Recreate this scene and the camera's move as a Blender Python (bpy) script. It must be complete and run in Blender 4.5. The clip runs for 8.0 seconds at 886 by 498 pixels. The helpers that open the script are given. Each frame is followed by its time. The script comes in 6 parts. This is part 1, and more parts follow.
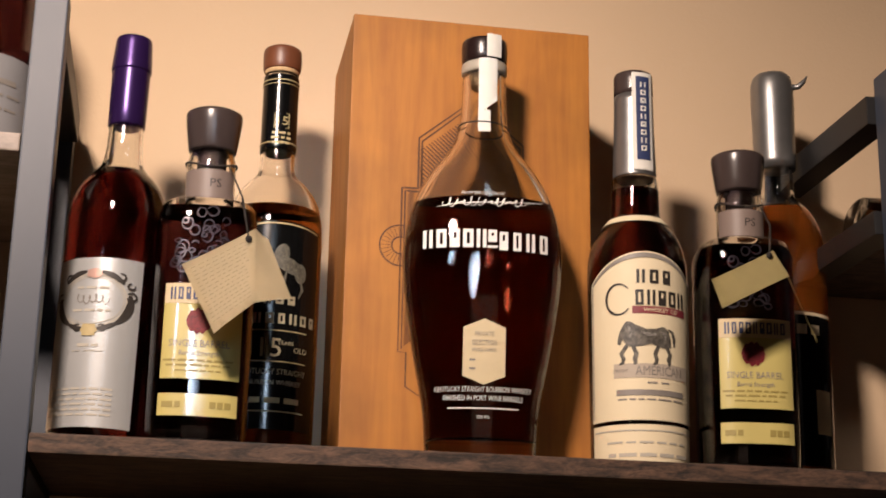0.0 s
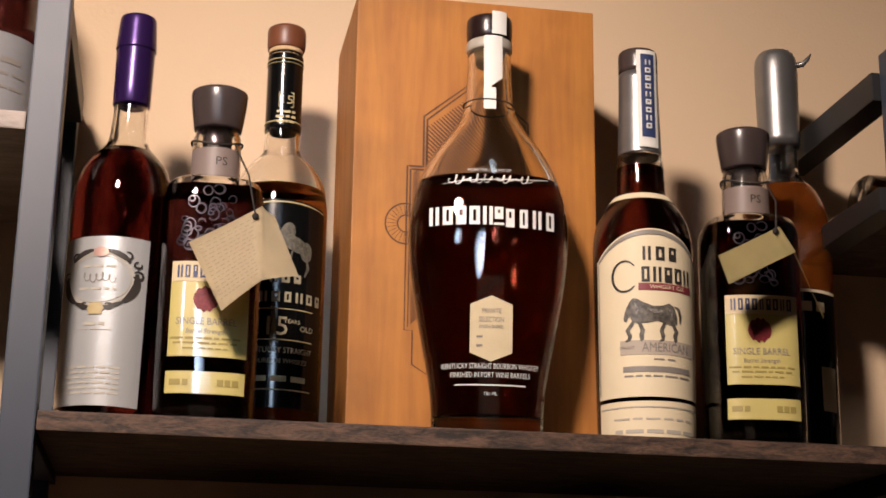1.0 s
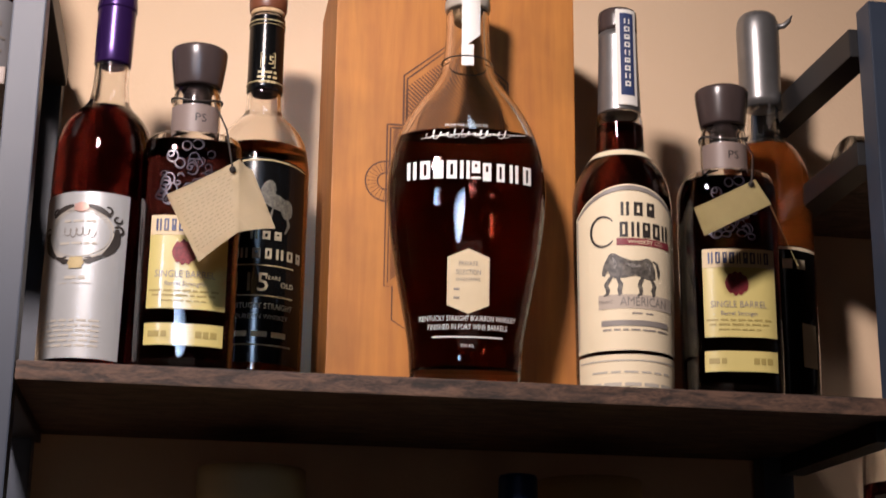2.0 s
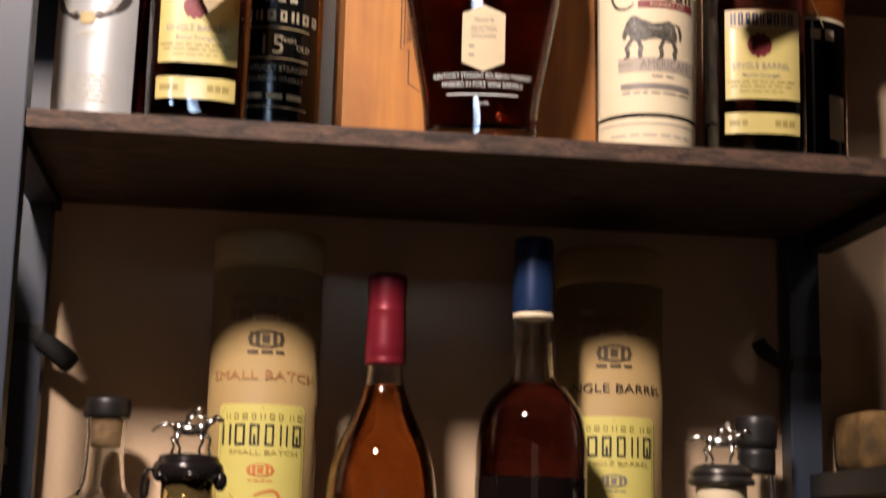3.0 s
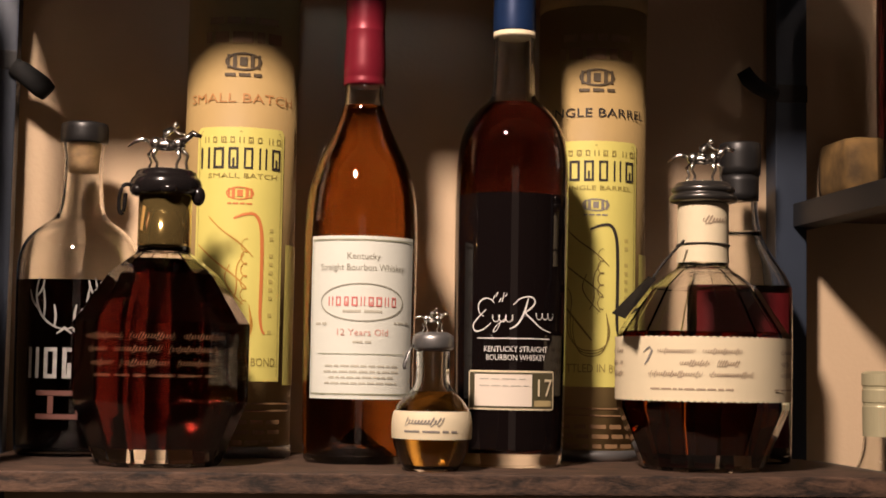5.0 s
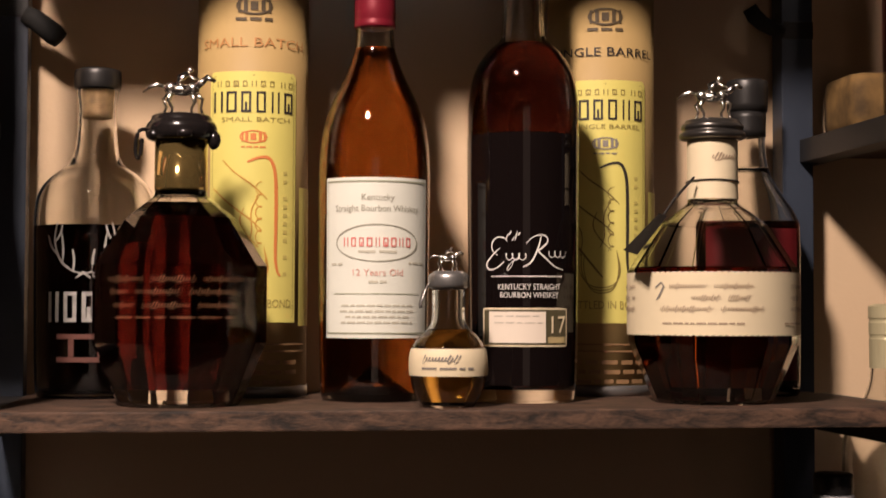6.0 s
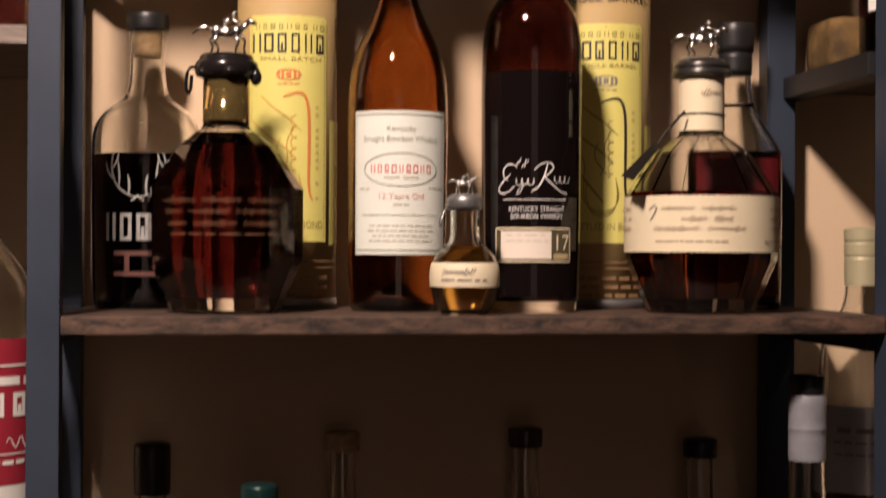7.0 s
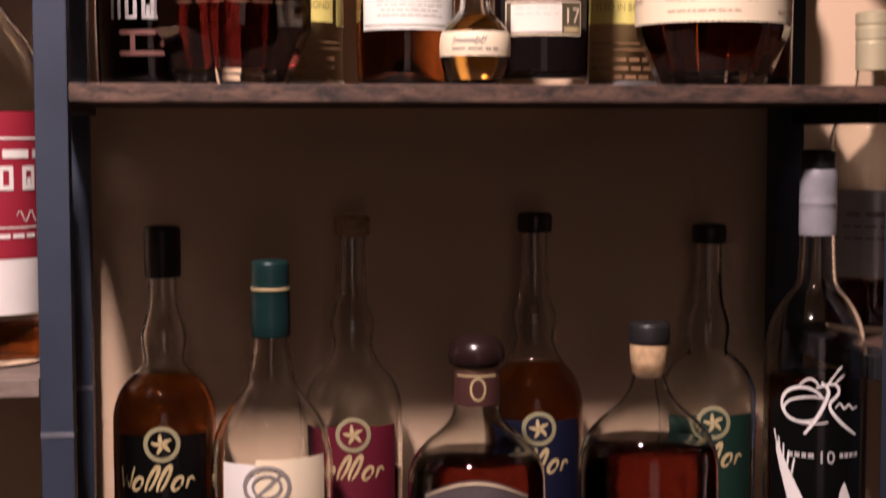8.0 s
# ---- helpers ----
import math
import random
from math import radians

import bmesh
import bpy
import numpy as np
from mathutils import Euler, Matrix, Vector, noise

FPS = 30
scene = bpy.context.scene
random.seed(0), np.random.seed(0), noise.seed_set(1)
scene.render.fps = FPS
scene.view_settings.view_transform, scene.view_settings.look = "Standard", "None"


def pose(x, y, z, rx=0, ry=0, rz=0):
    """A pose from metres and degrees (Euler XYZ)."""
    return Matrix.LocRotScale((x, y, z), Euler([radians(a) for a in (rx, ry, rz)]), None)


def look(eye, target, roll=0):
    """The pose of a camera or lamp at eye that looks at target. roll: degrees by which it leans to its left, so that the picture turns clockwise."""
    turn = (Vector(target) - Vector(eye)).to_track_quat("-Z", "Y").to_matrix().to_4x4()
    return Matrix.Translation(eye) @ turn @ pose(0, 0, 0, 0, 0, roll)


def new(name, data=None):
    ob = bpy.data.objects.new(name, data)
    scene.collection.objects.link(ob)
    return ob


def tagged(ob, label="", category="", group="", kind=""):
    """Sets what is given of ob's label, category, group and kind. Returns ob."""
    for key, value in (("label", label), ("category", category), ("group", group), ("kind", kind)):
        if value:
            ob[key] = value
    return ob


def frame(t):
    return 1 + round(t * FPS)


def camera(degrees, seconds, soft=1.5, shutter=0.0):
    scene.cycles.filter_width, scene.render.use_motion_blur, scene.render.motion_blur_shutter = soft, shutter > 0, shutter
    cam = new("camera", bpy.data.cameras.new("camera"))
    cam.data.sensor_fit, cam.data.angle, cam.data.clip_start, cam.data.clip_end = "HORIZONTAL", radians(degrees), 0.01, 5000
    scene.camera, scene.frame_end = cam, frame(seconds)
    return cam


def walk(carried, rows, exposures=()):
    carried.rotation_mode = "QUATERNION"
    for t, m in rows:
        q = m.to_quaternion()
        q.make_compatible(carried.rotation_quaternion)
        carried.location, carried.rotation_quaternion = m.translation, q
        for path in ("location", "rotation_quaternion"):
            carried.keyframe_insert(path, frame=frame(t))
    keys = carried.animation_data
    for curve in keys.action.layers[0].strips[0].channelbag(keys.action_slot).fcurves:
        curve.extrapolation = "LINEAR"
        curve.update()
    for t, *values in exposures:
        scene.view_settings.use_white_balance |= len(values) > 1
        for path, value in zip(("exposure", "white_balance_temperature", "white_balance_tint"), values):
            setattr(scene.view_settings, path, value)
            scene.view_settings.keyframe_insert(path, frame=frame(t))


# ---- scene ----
cam = camera(32.0, 8.0, 1.6, 0.5)
PATH = [
    (0, (0.087, -0.984, 1.442), (0.418, 0.906, 2.004), 1.1),
    (0.5, (0.077, -0.975, 1.431), (0.405, 0.916, 1.993), 0.9),
    (1, (0.08, -0.98, 1.434), (0.418, 0.913, 1.983), 0.8),
    (1.2, (0.087, -0.982, 1.424), (0.425, 0.908, 1.985), 0.7),
    (2.3, (0.112, -0.983, 1.383), (0.408, 0.924, 1.921), 0.8),
    (2.5, (0.118, -0.981, 1.364), (0.393, 0.937, 1.86), 1.0),
    (3, (0.14, -0.961, 1.332), (0.395, 0.986, 1.714), 1.4),
    (3.5, (0.147, -0.951, 1.306), (0.403, 1.008, 1.616), 1.4),
    (4, (0.149, -0.946, 1.282), (0.411, 1.022, 1.525), 1.3),
    (4.5, (0.145, -0.943, 1.266), (0.421, 1.029, 1.454), 1.1),
    (4.7, (0.157, -0.939, 1.268), (0.422, 1.037, 1.436), 1.2),
    (5.8, (0.142, -0.95, 1.249), (0.438, 1.025, 1.369), 0.3),
    (6, (0.141, -0.952, 1.261), (0.418, 1.027, 1.342), 0.2),
    (6.5, (0.127, -1.041, 1.257), (0.402, 0.939, 1.322), 0.2),
    (7, (0.116, -1.073, 1.244), (0.386, 0.909, 1.25), 0.3),
    (7.5, (0.108, -1.072, 1.201), (0.381, 0.908, 1.133), 0.1),
    (8, (0.106, -1.068, 1.163), (0.381, 0.908, 1.019), -0.1),
]
# seconds, stops, kelvin, tint
EXPOSURES = [(0, -0.12, 6400, 11), (1.2, -0.10, 6050, 11), (2.3, 0.05, 5600, 13), (2.5, 0.12, 5600, 13), (3.0, 0.34, 6050, 12), (3.5, 0.58, 6500, 11), (4.5, 0.66, 6550, 12), (6.5, 0.60, 6350, 14),
             (7.5, 0.86, 6100, 20), (8, 1.14, 5950, 28)]
walk(cam, [(t, look(eye, target, roll)) for t, eye, target, roll in PATH], EXPOSURES)

# world and light -----------------------------------------------------------
world = bpy.data.worlds.new("world")
scene.world = world
world.use_nodes = True
world.node_tree.nodes["Background"].inputs[0].default_value = (0.020, 0.0125, 0.0075, 1)
world.node_tree.nodes["Background"].inputs[1].default_value = 1.0


def lamp(name, kind, m, power, color, size=0.05, size_y=None):
    data = bpy.data.lights.new(name, kind)
    data.energy, data.color = power, color
    if kind == "AREA":
        data.shape, data.size, data.size_y = "RECTANGLE", size, size_y or size
    else:
        data.shadow_soft_size = size
    ob = new(name, data)
    ob.matrix_world = m
    return ob


# a warm ceiling spot in front of the shelves, then added lights: two cool ones for streaks on the glass, a side spot
# and a low fill behind the viewer
key = lamp("ceiling_spot", "SPOT", look((-0.20, -0.90, 2.26), (0.30, 0.1, 1.25)), 104, (1.0, 0.79, 0.65), 0.075)
key.data.spot_size, key.data.spot_blend = radians(104), 0.9
# added cool source behind the camera for the tall streaks on the bottles
strip = lamp("streak_light", "AREA", look((0.09, -1.20, 2.01), (0.20, 0.05, 1.82)), 0.050, (0.64, 0.81, 1.0), 0.17, 0.42)
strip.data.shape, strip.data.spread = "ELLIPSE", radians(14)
# added narrow cool light before the far wall, which has no window
cool_glint = lamp("cool_glint_light", "AREA", look((-1.25, -3.15, 2.66), (0.25, 0.05, 1.93)), 0.05, (0.62, 0.80, 1.0), 0.40, 0.46)
cool_glint.data.spread = radians(8)
# added spot that lifts the dark shelves on the right
side = lamp("side_fill_spot", "SPOT", look((1.20, -0.90, 2.20), (1.05, 0.2, 1.50)), 8, (1.0, 0.79, 0.65), 0.058)
side.data.spot_size, side.data.spot_blend = radians(41), 0.4
# added fill for the shaded shelves, set in an opening of wall_front
lamp("room_fill_light", "AREA", pose(0.10, -3.24, 1.05, 90, 0, 0), 0.98, (1.0, 0.70, 0.54), 0.84, 1.9)

SHELF_1, SHELF_2, SHELF_3 = 1.598, 1.200, 0.802
W, POST, D = 0.582, 0.022, 0.200
WALL_Y = 0.232


# materials ------------------------------------------------------------------
def material(name, color, rough=0.5, metal=0.0, trans=0.0, ior=1.45, noise_scale=0, noise_amt=0.0, bump=0.0, bump_scale=200,
             color2=None, stretch=(1, 1, 1), coat=0.0, spec=0.5, rough_var=0.0, coat_rough=0.03, coat_ior=1.5):
    m = bpy.data.materials.new(name)
    m.use_nodes = True
    nt = m.node_tree
    b = nt.nodes["Principled BSDF"]
    b.inputs["Base Color"].default_value = (*color, 1)
    b.inputs["Roughness"].default_value = rough
    b.inputs["Metallic"].default_value = metal
    b.inputs["Transmission Weight"].default_value = trans
    b.inputs["IOR"].default_value = ior
    b.inputs["Coat Weight"].default_value = coat
    b.inputs["Coat IOR"].default_value = coat_ior
    b.inputs["Coat Roughness"].default_value = coat_rough
    b.inputs["Specular IOR Level"].default_value = spec
    tc = nt.nodes.new("ShaderNodeTexCoord")
    mp = nt.nodes.new("ShaderNodeMapping")
    mp.inputs["Scale"].default_value = stretch
    nt.links.new(tc.outputs["Object"], mp.inputs[0])
    if noise_scale:
        n = nt.nodes.new("ShaderNodeTexNoise")
        n.inputs["Scale"].default_value, n.inputs["Detail"].default_value = noise_scale, 6
        nt.links.new(mp.outputs[0], n.inputs[0])
        r = nt.nodes.new("ShaderNodeValToRGB")
        c2 = color2 or tuple(max(0, c * (1 - noise_amt)) for c in color)
        r.color_ramp.elements[0].position, r.color_ramp.elements[1].position = 0.3, 0.7
        r.color_ramp.elements[0].color, r.color_ramp.elements[1].color = (*c2, 1), (*color, 1)
        nt.links.new(n.outputs[0], r.inputs[0])
        nt.links.new(r.outputs[0], b.inputs["Base Color"])
        if rough_var:
            mr = nt.nodes.new("ShaderNodeMapRange")
            mr.inputs["To Min"].default_value, mr.inputs["To Max"].default_value = rough - rough_var, rough + rough_var
            nt.links.new(n.outputs[0], mr.inputs[0])
            nt.links.new(mr.outputs[0], b.inputs["Roughness"])
    if bump:
        n2 = nt.nodes.new("ShaderNodeTexNoise")
        n2.inputs["Scale"].default_value, n2.inputs["Detail"].default_value = bump_scale, 4
        nt.links.new(mp.outputs[0], n2.inputs[0])
        bp = nt.nodes.new("ShaderNodeBump")
        bp.inputs["Strength"].default_value, bp.inputs["Distance"].default_value = bump, 0.001
        nt.links.new(n2.outputs[0], bp.inputs["Height"])
        nt.links.new(bp.outputs[0], b.inputs["Normal"])
    return m


def wood_material(name, dark, light, axis="X", scale=1.0, rough=0.5, coat=0.0, bump=0.3, span=(0.48, 0.86)):
    m = bpy.data.materials.new(name)
    m.use_nodes = True
    nt = m.node_tree
    b = nt.nodes["Principled BSDF"]
    b.inputs["Roughness"].default_value = rough
    b.inputs["Coat Weight"].default_value = coat
    tc, mp = nt.nodes.new("ShaderNodeTexCoord"), nt.nodes.new("ShaderNodeMapping")
    mp.inputs["Scale"].default_value = {"X": (16, 60, 60), "Z": (60, 60, 5)}[axis]
    nt.links.new(tc.outputs["Object"], mp.inputs[0])
    n1, n2 = nt.nodes.new("ShaderNodeTexNoise"), nt.nodes.new("ShaderNodeTexNoise")
    n1.inputs["Scale"].default_value, n1.inputs["Detail"].default_value = 1.0 * scale, 8
    n1.inputs["Roughness"].default_value = 0.65
    n1.inputs["Distortion"].default_value = 0.6
    n2.inputs["Scale"].default_value, n2.inputs["Detail"].default_value = 6.0 * scale, 5
    nt.links.new(mp.outputs[0], n1.inputs[0])
    nt.links.new(mp.outputs[0], n2.inputs[0])
    mix = nt.nodes.new("ShaderNodeMath")
    mix.operation = "MULTIPLY_ADD"
    mix.inputs[1].default_value = 0.35
    nt.links.new(n2.outputs[0], mix.inputs[0])
    nt.links.new(n1.outputs[0], mix.inputs[2])
    r = nt.nodes.new("ShaderNodeValToRGB")
    r.color_ramp.elements[0].position, r.color_ramp.elements[1].position = span
    r.color_ramp.elements[0].color, r.color_ramp.elements[1].color = (*dark, 1), (*light, 1)
    nt.links.new(mix.outputs[0], r.inputs[0])
    n3 = nt.nodes.new("ShaderNodeTexNoise")
    n3.inputs["Scale"].default_value, n3.inputs["Detail"].default_value = 14, 4
    nt.links.new(tc.outputs["Object"], n3.inputs[0])
    stain = nt.nodes.new("ShaderNodeMapRange")
    stain.inputs["From Min"].default_value, stain.inputs["From Max"].default_value = 0.30, 0.62
    stain.inputs["To Min"].default_value, stain.inputs["To Max"].default_value = 0.72, 1.05
    nt.links.new(n3.outputs[0], stain.inputs[0])
    tint = nt.nodes.new("ShaderNodeVectorMath")
    tint.operation = "SCALE"
    nt.links.new(r.outputs[0], tint.inputs[0])
    nt.links.new(stain.outputs[0], tint.inputs["Scale"])
    nt.links.new(tint.outputs[0], b.inputs["Base Color"])
    bp = nt.nodes.new("ShaderNodeBump")
    bp.inputs["Strength"].default_value, bp.inputs["Distance"].default_value = bump, 0.0008
    nt.links.new(mix.outputs[0], bp.inputs["Height"])
    nt.links.new(bp.outputs[0], b.inputs["Normal"])
    return m


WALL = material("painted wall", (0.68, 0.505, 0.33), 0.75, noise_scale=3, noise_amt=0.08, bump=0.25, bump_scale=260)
# unseen room surfaces, toned to set how much light bounces onto the shelves
ROOM = material("dark unseen wall paint", (0.24, 0.165, 0.11), 0.8, noise_scale=3, noise_amt=0.1)
CEIL = material("ceiling paint", (0.42, 0.35, 0.28), 0.8, noise_scale=3, noise_amt=0.05)
FLOOR = wood_material("floor wood", (0.045, 0.028, 0.018), (0.11, 0.070, 0.045))
SHELFWOOD = wood_material("rustic brown shelf", (0.014, 0.008, 0.005), (0.128, 0.070, 0.043), "X", 2.6, 0.7, 0.0, 0.8, (0.54, 0.84))
BOXWOOD = wood_material("honey pine", (0.30, 0.104, 0.012), (0.45, 0.176, 0.021), "Z", 0.6, 0.62, 0.0, 0.12)
STEEL = material("black painted steel", (0.032, 0.043, 0.066), 0.46, noise_scale=12, noise_amt=0.25, bump=0.02, bump_scale=300, rough_var=0.06)
JOINT = material("pale steel joint", (0.16, 0.17, 0.19), 0.45, noise_scale=60, noise_amt=0.5)
# the posts' steel again, with the rails' shade put into its colour
SHADESTEEL = material("shaded black steel", (0.012, 0.012, 0.013), 0.5, noise_scale=12, noise_amt=0.25)
GLASS = material("clear glass", (0.97, 0.97, 0.95), 0.0, trans=1.0, ior=1.45)
WHISKEY = material("dark whiskey", (0.14, 0.020, 0.011), 0.0, trans=1.0, ior=1.36)
WHISKEY_RED = material("red brown whiskey", (0.13, 0.016, 0.012), 0.0, trans=1.0, ior=1.36)
WHISKEY_AMBER = material("amber whiskey", (0.23, 0.066, 0.012), 0.0, trans=1.0, ior=1.36)
WHISKEY_GOLD = material("golden whiskey", (1.0, 0.60, 0.13), 0.0, trans=1.0, ior=1.36)
WHISKEY_BLACK = material("very dark whiskey", (0.050, 0.013, 0.014), 0.0, trans=1.0, ior=1.36)
BLACKGLASS = material("black printed glass", (0.006, 0.004, 0.004), 0.04)
# slightly opaque, its diffuse red standing in for glow through the bottle
MAROON = material("maroon whiskey", (0.085, 0.0090, 0.0070), 0.0, trans=0.97, ior=1.36)
RUSSET = material("russet whiskey", (0.66, 0.15, 0.028), 0.0, trans=1.0, ior=1.36)
WINGRED = material("port-red whiskey", (0.36, 0.098, 0.062), 0.0, trans=1.0, ior=1.36)
DEEPRED = material("deep red whiskey", (0.055, 0.012, 0.008), 0.0, trans=1.0, ior=1.36)
# slightly opaque as well, a trace of the same painted glow
ORANGE = material("orange whiskey", (0.50, 0.15, 0.020), 0.0, trans=0.97, ior=1.36)
TAGINK = material("faded tag print", (0.36, 0.29, 0.17), 0.6)
RELIEF = material("embossed dark glass", (0.032, 0.027, 0.036), 0.26, 0.5)
PEWTER = material("dark pewter", (0.16, 0.15, 0.14), 0.28, 0.85, noise_scale=60, noise_amt=0.3, bump=0.1, bump_scale=120)
PURPLE = material("purple foil", (0.042, 0.017, 0.105), 0.27, 0.55, noise_scale=40, noise_amt=0.2, bump=0.1, bump_scale=90)
RED = material("red foil", (0.21, 0.013, 0.027), 0.38, 0.25, noise_scale=40, noise_amt=0.2, bump=0.1, bump_scale=90)
BLUE = material("navy foil", (0.013, 0.033, 0.10), 0.35, 0.3, noise_scale=40, noise_amt=0.2)
GREEN = material("green foil", (0.010, 0.034, 0.032), 0.30, 0.3, noise_scale=40, noise_amt=0.2)
SILVER = material("brushed silver foil", (0.30, 0.295, 0.29), 0.36, 0.75, noise_scale=30, noise_amt=0.25, bump=0.15, bump_scale=80)
CHROME = material("cast silver metal", (0.86, 0.83, 0.76), 0.20, 1.0, noise_scale=60, noise_amt=0.15)
GOLD = material("gold foil", (0.60, 0.43, 0.16), 0.09, 0.9, noise_scale=40, noise_amt=0.25)
DIMGOLD = material("dim gold ink", (0.36, 0.31, 0.20), 0.5, noise_scale=90, noise_amt=0.3)
DULLGOLD = material("printed gold ink", (0.50, 0.40, 0.20), 0.5, noise_scale=90, noise_amt=0.3)
BROWNCAP = material("brown wooden stopper", (0.062, 0.045, 0.042), 0.26, noise_scale=40, noise_amt=0.35, stretch=(1, 1, 0.3))
TANCAP = material("reddish wood stopper", (0.16, 0.055, 0.025), 0.4, noise_scale=50, noise_amt=0.35)
MAROONCAP = material("maroon stopper", (0.020, 0.010, 0.009), 0.25, noise_scale=50, noise_amt=0.3)
CORK = material("cork", (0.62, 0.42, 0.22), 0.8, noise_scale=160, noise_amt=0.4, bump=0.3, bump_scale=300)
BLACKCAP = material("black stopper", (0.018, 0.017, 0.017), 0.4, noise_scale=50, noise_amt=0.3)
WAX = material("dark sealing wax", (0.012, 0.010, 0.010), 0.18, noise_scale=30, noise_amt=0.3, bump=0.4, bump_scale=60)
PAPER = material("white label paper", (0.74, 0.72, 0.66), 0.6, noise_scale=30, noise_amt=0.06, bump=0.05, bump_scale=500)
SILVERPAPER = material("satin white label", (0.44, 0.45, 0.45), 0.40, 0.25, coat=1.0, coat_rough=0.22, coat_ior=1.7, noise_scale=30, noise_amt=0.08)
CREAM = material("cream label paper", (0.74, 0.64, 0.44), 0.6, noise_scale=30, noise_amt=0.07, bump=0.05, bump_scale=500)
TAGPAPER = material("kraft cream card", (0.62, 0.51, 0.32), 0.65, noise_scale=60, noise_amt=0.1, bump=0.1, bump_scale=500)
YELLOW = material("yellow label paper", (0.68, 0.61, 0.165), 0.55, noise_scale=25, noise_amt=0.08)
PALEYELLOW = material("pale yellow label", (0.60, 0.51, 0.18), 0.40, coat=1.0, coat_rough=0.12, coat_ior=2.1, noise_scale=25, noise_amt=0.08)
TUBETAN = material("tan card tube", (0.41, 0.285, 0.118), 0.6, noise_scale=20, noise_amt=0.1)
TUBEBROWN = material("tube brown ink", (0.26, 0.15, 0.07), 0.6, noise_scale=20, noise_amt=0.1)
BLACKLABEL = material("black label", (0.004, 0.004, 0.004), 0.16, noise_scale=30, noise_amt=0.2)
INK = material("black ink", (0.03, 0.025, 0.022), 0.5)
BROWNINK = material("soft brown ink", (0.36, 0.27, 0.19), 0.6)
PALEINK = material("pale grey print", (0.42, 0.39, 0.33), 0.6)
SOFTINK = material("grey green ink", (0.31, 0.30, 0.24), 0.6)
GREYINK = material("grey ink", (0.22, 0.20, 0.18), 0.5)
FAINTINK = material("worn white print", (0.36, 0.35, 0.33), 0.5, noise_scale=200, noise_amt=0.4)
WHITEINK = material("white print", (0.72, 0.70, 0.66), 0.5)
REDINK = material("red ink", (0.22, 0.014, 0.022), 0.5, noise_scale=350, noise_amt=0.6)
ORANGEINK = material("orange ink", (0.60, 0.20, 0.06), 0.5)
OLIVE = material("olive ink", (0.30, 0.24, 0.07), 0.5)
NAVYINK = material("navy ink", (0.03, 0.045, 0.12), 0.45)
REDLABEL = material("red label paper", (0.30, 0.02, 0.036), 0.5, noise_scale=25, noise_amt=0.1)
# green and blue are darkened in colour for the lower shelf's shade
GREENLABEL = material("green label", (0.006, 0.026, 0.018), 0.5, noise_scale=25, noise_amt=0.1)
BLUELABEL = material("blue label", (0.004, 0.006, 0.022), 0.5, noise_scale=25, noise_amt=0.1)
RUBBER = material("matte black rubber", (0.008, 0.008, 0.008), 0.85, noise_scale=80, noise_amt=0.3)
CORD = material("dark cord", (0.02, 0.016, 0.013), 0.8)
ENGRAVE = material("burnt engraving", (0.10, 0.04, 0.015), 0.7)


PRINT = {"small_print", "label_words", "sleeve_print", "script_print", "plate_print", "strip_print", "tag_print", "label_print",
         "engraving", "signature", "ornament", "lower_print", "upper_print", "handwriting", "border", "letters", "seal_words", "emblem", "gold_lines", "wordmark", "seal", "badge", "feather_print", "gold_edge", "edge", "picture"}


# mesh helpers ---------------------------------------------------------------
def part(name, bm, mat, parent=None, label="", smooth=True):
    me = bpy.data.meshes.new(name)
    bm.normal_update()
    bm.to_mesh(me)
    bm.free()
    me.materials.append(mat)
    if smooth:
        me.polygons.foreach_set("use_smooth", [True] * len(me.polygons))
    ob = new(name, me)
    if parent is not None:
        ob.parent = parent
    if label:
        ob["label"] = label
    if name in PRINT:
        ob["kind"] = "stuff"
    return ob


def box_bm(x0, x1, y0, y1, z0, z1, bevel=0.0):
    bm = bmesh.new()
    bmesh.ops.create_cube(bm, size=1, matrix=Matrix.Translation(((x0 + x1) / 2, (y0 + y1) / 2, (z0 + z1) / 2)) @
                          Matrix.Diagonal((x1 - x0, y1 - y0, z1 - z0, 1)))
    if bevel:
        bmesh.ops.bevel(bm, geom=bm.edges[:], offset=bevel, segments=2, affect="EDGES", profile=0.7)
    return bm


def structure(name, bm, mat, label, category):
    return tagged(part(name, bm, mat, smooth=False), label, category, kind="structure")


def chaikin(pts, rounds=2):
    for _ in range(rounds):
        out = [pts[0]]
        for a, b in zip(pts, pts[1:]):
            out.append((0.75 * a[0] + 0.25 * b[0], 0.75 * a[1] + 0.25 * b[1]))
            out.append((0.25 * a[0] + 0.75 * b[0], 0.25 * a[1] + 0.75 * b[1]))
        out.append(pts[-1])
        pts = out
    return pts


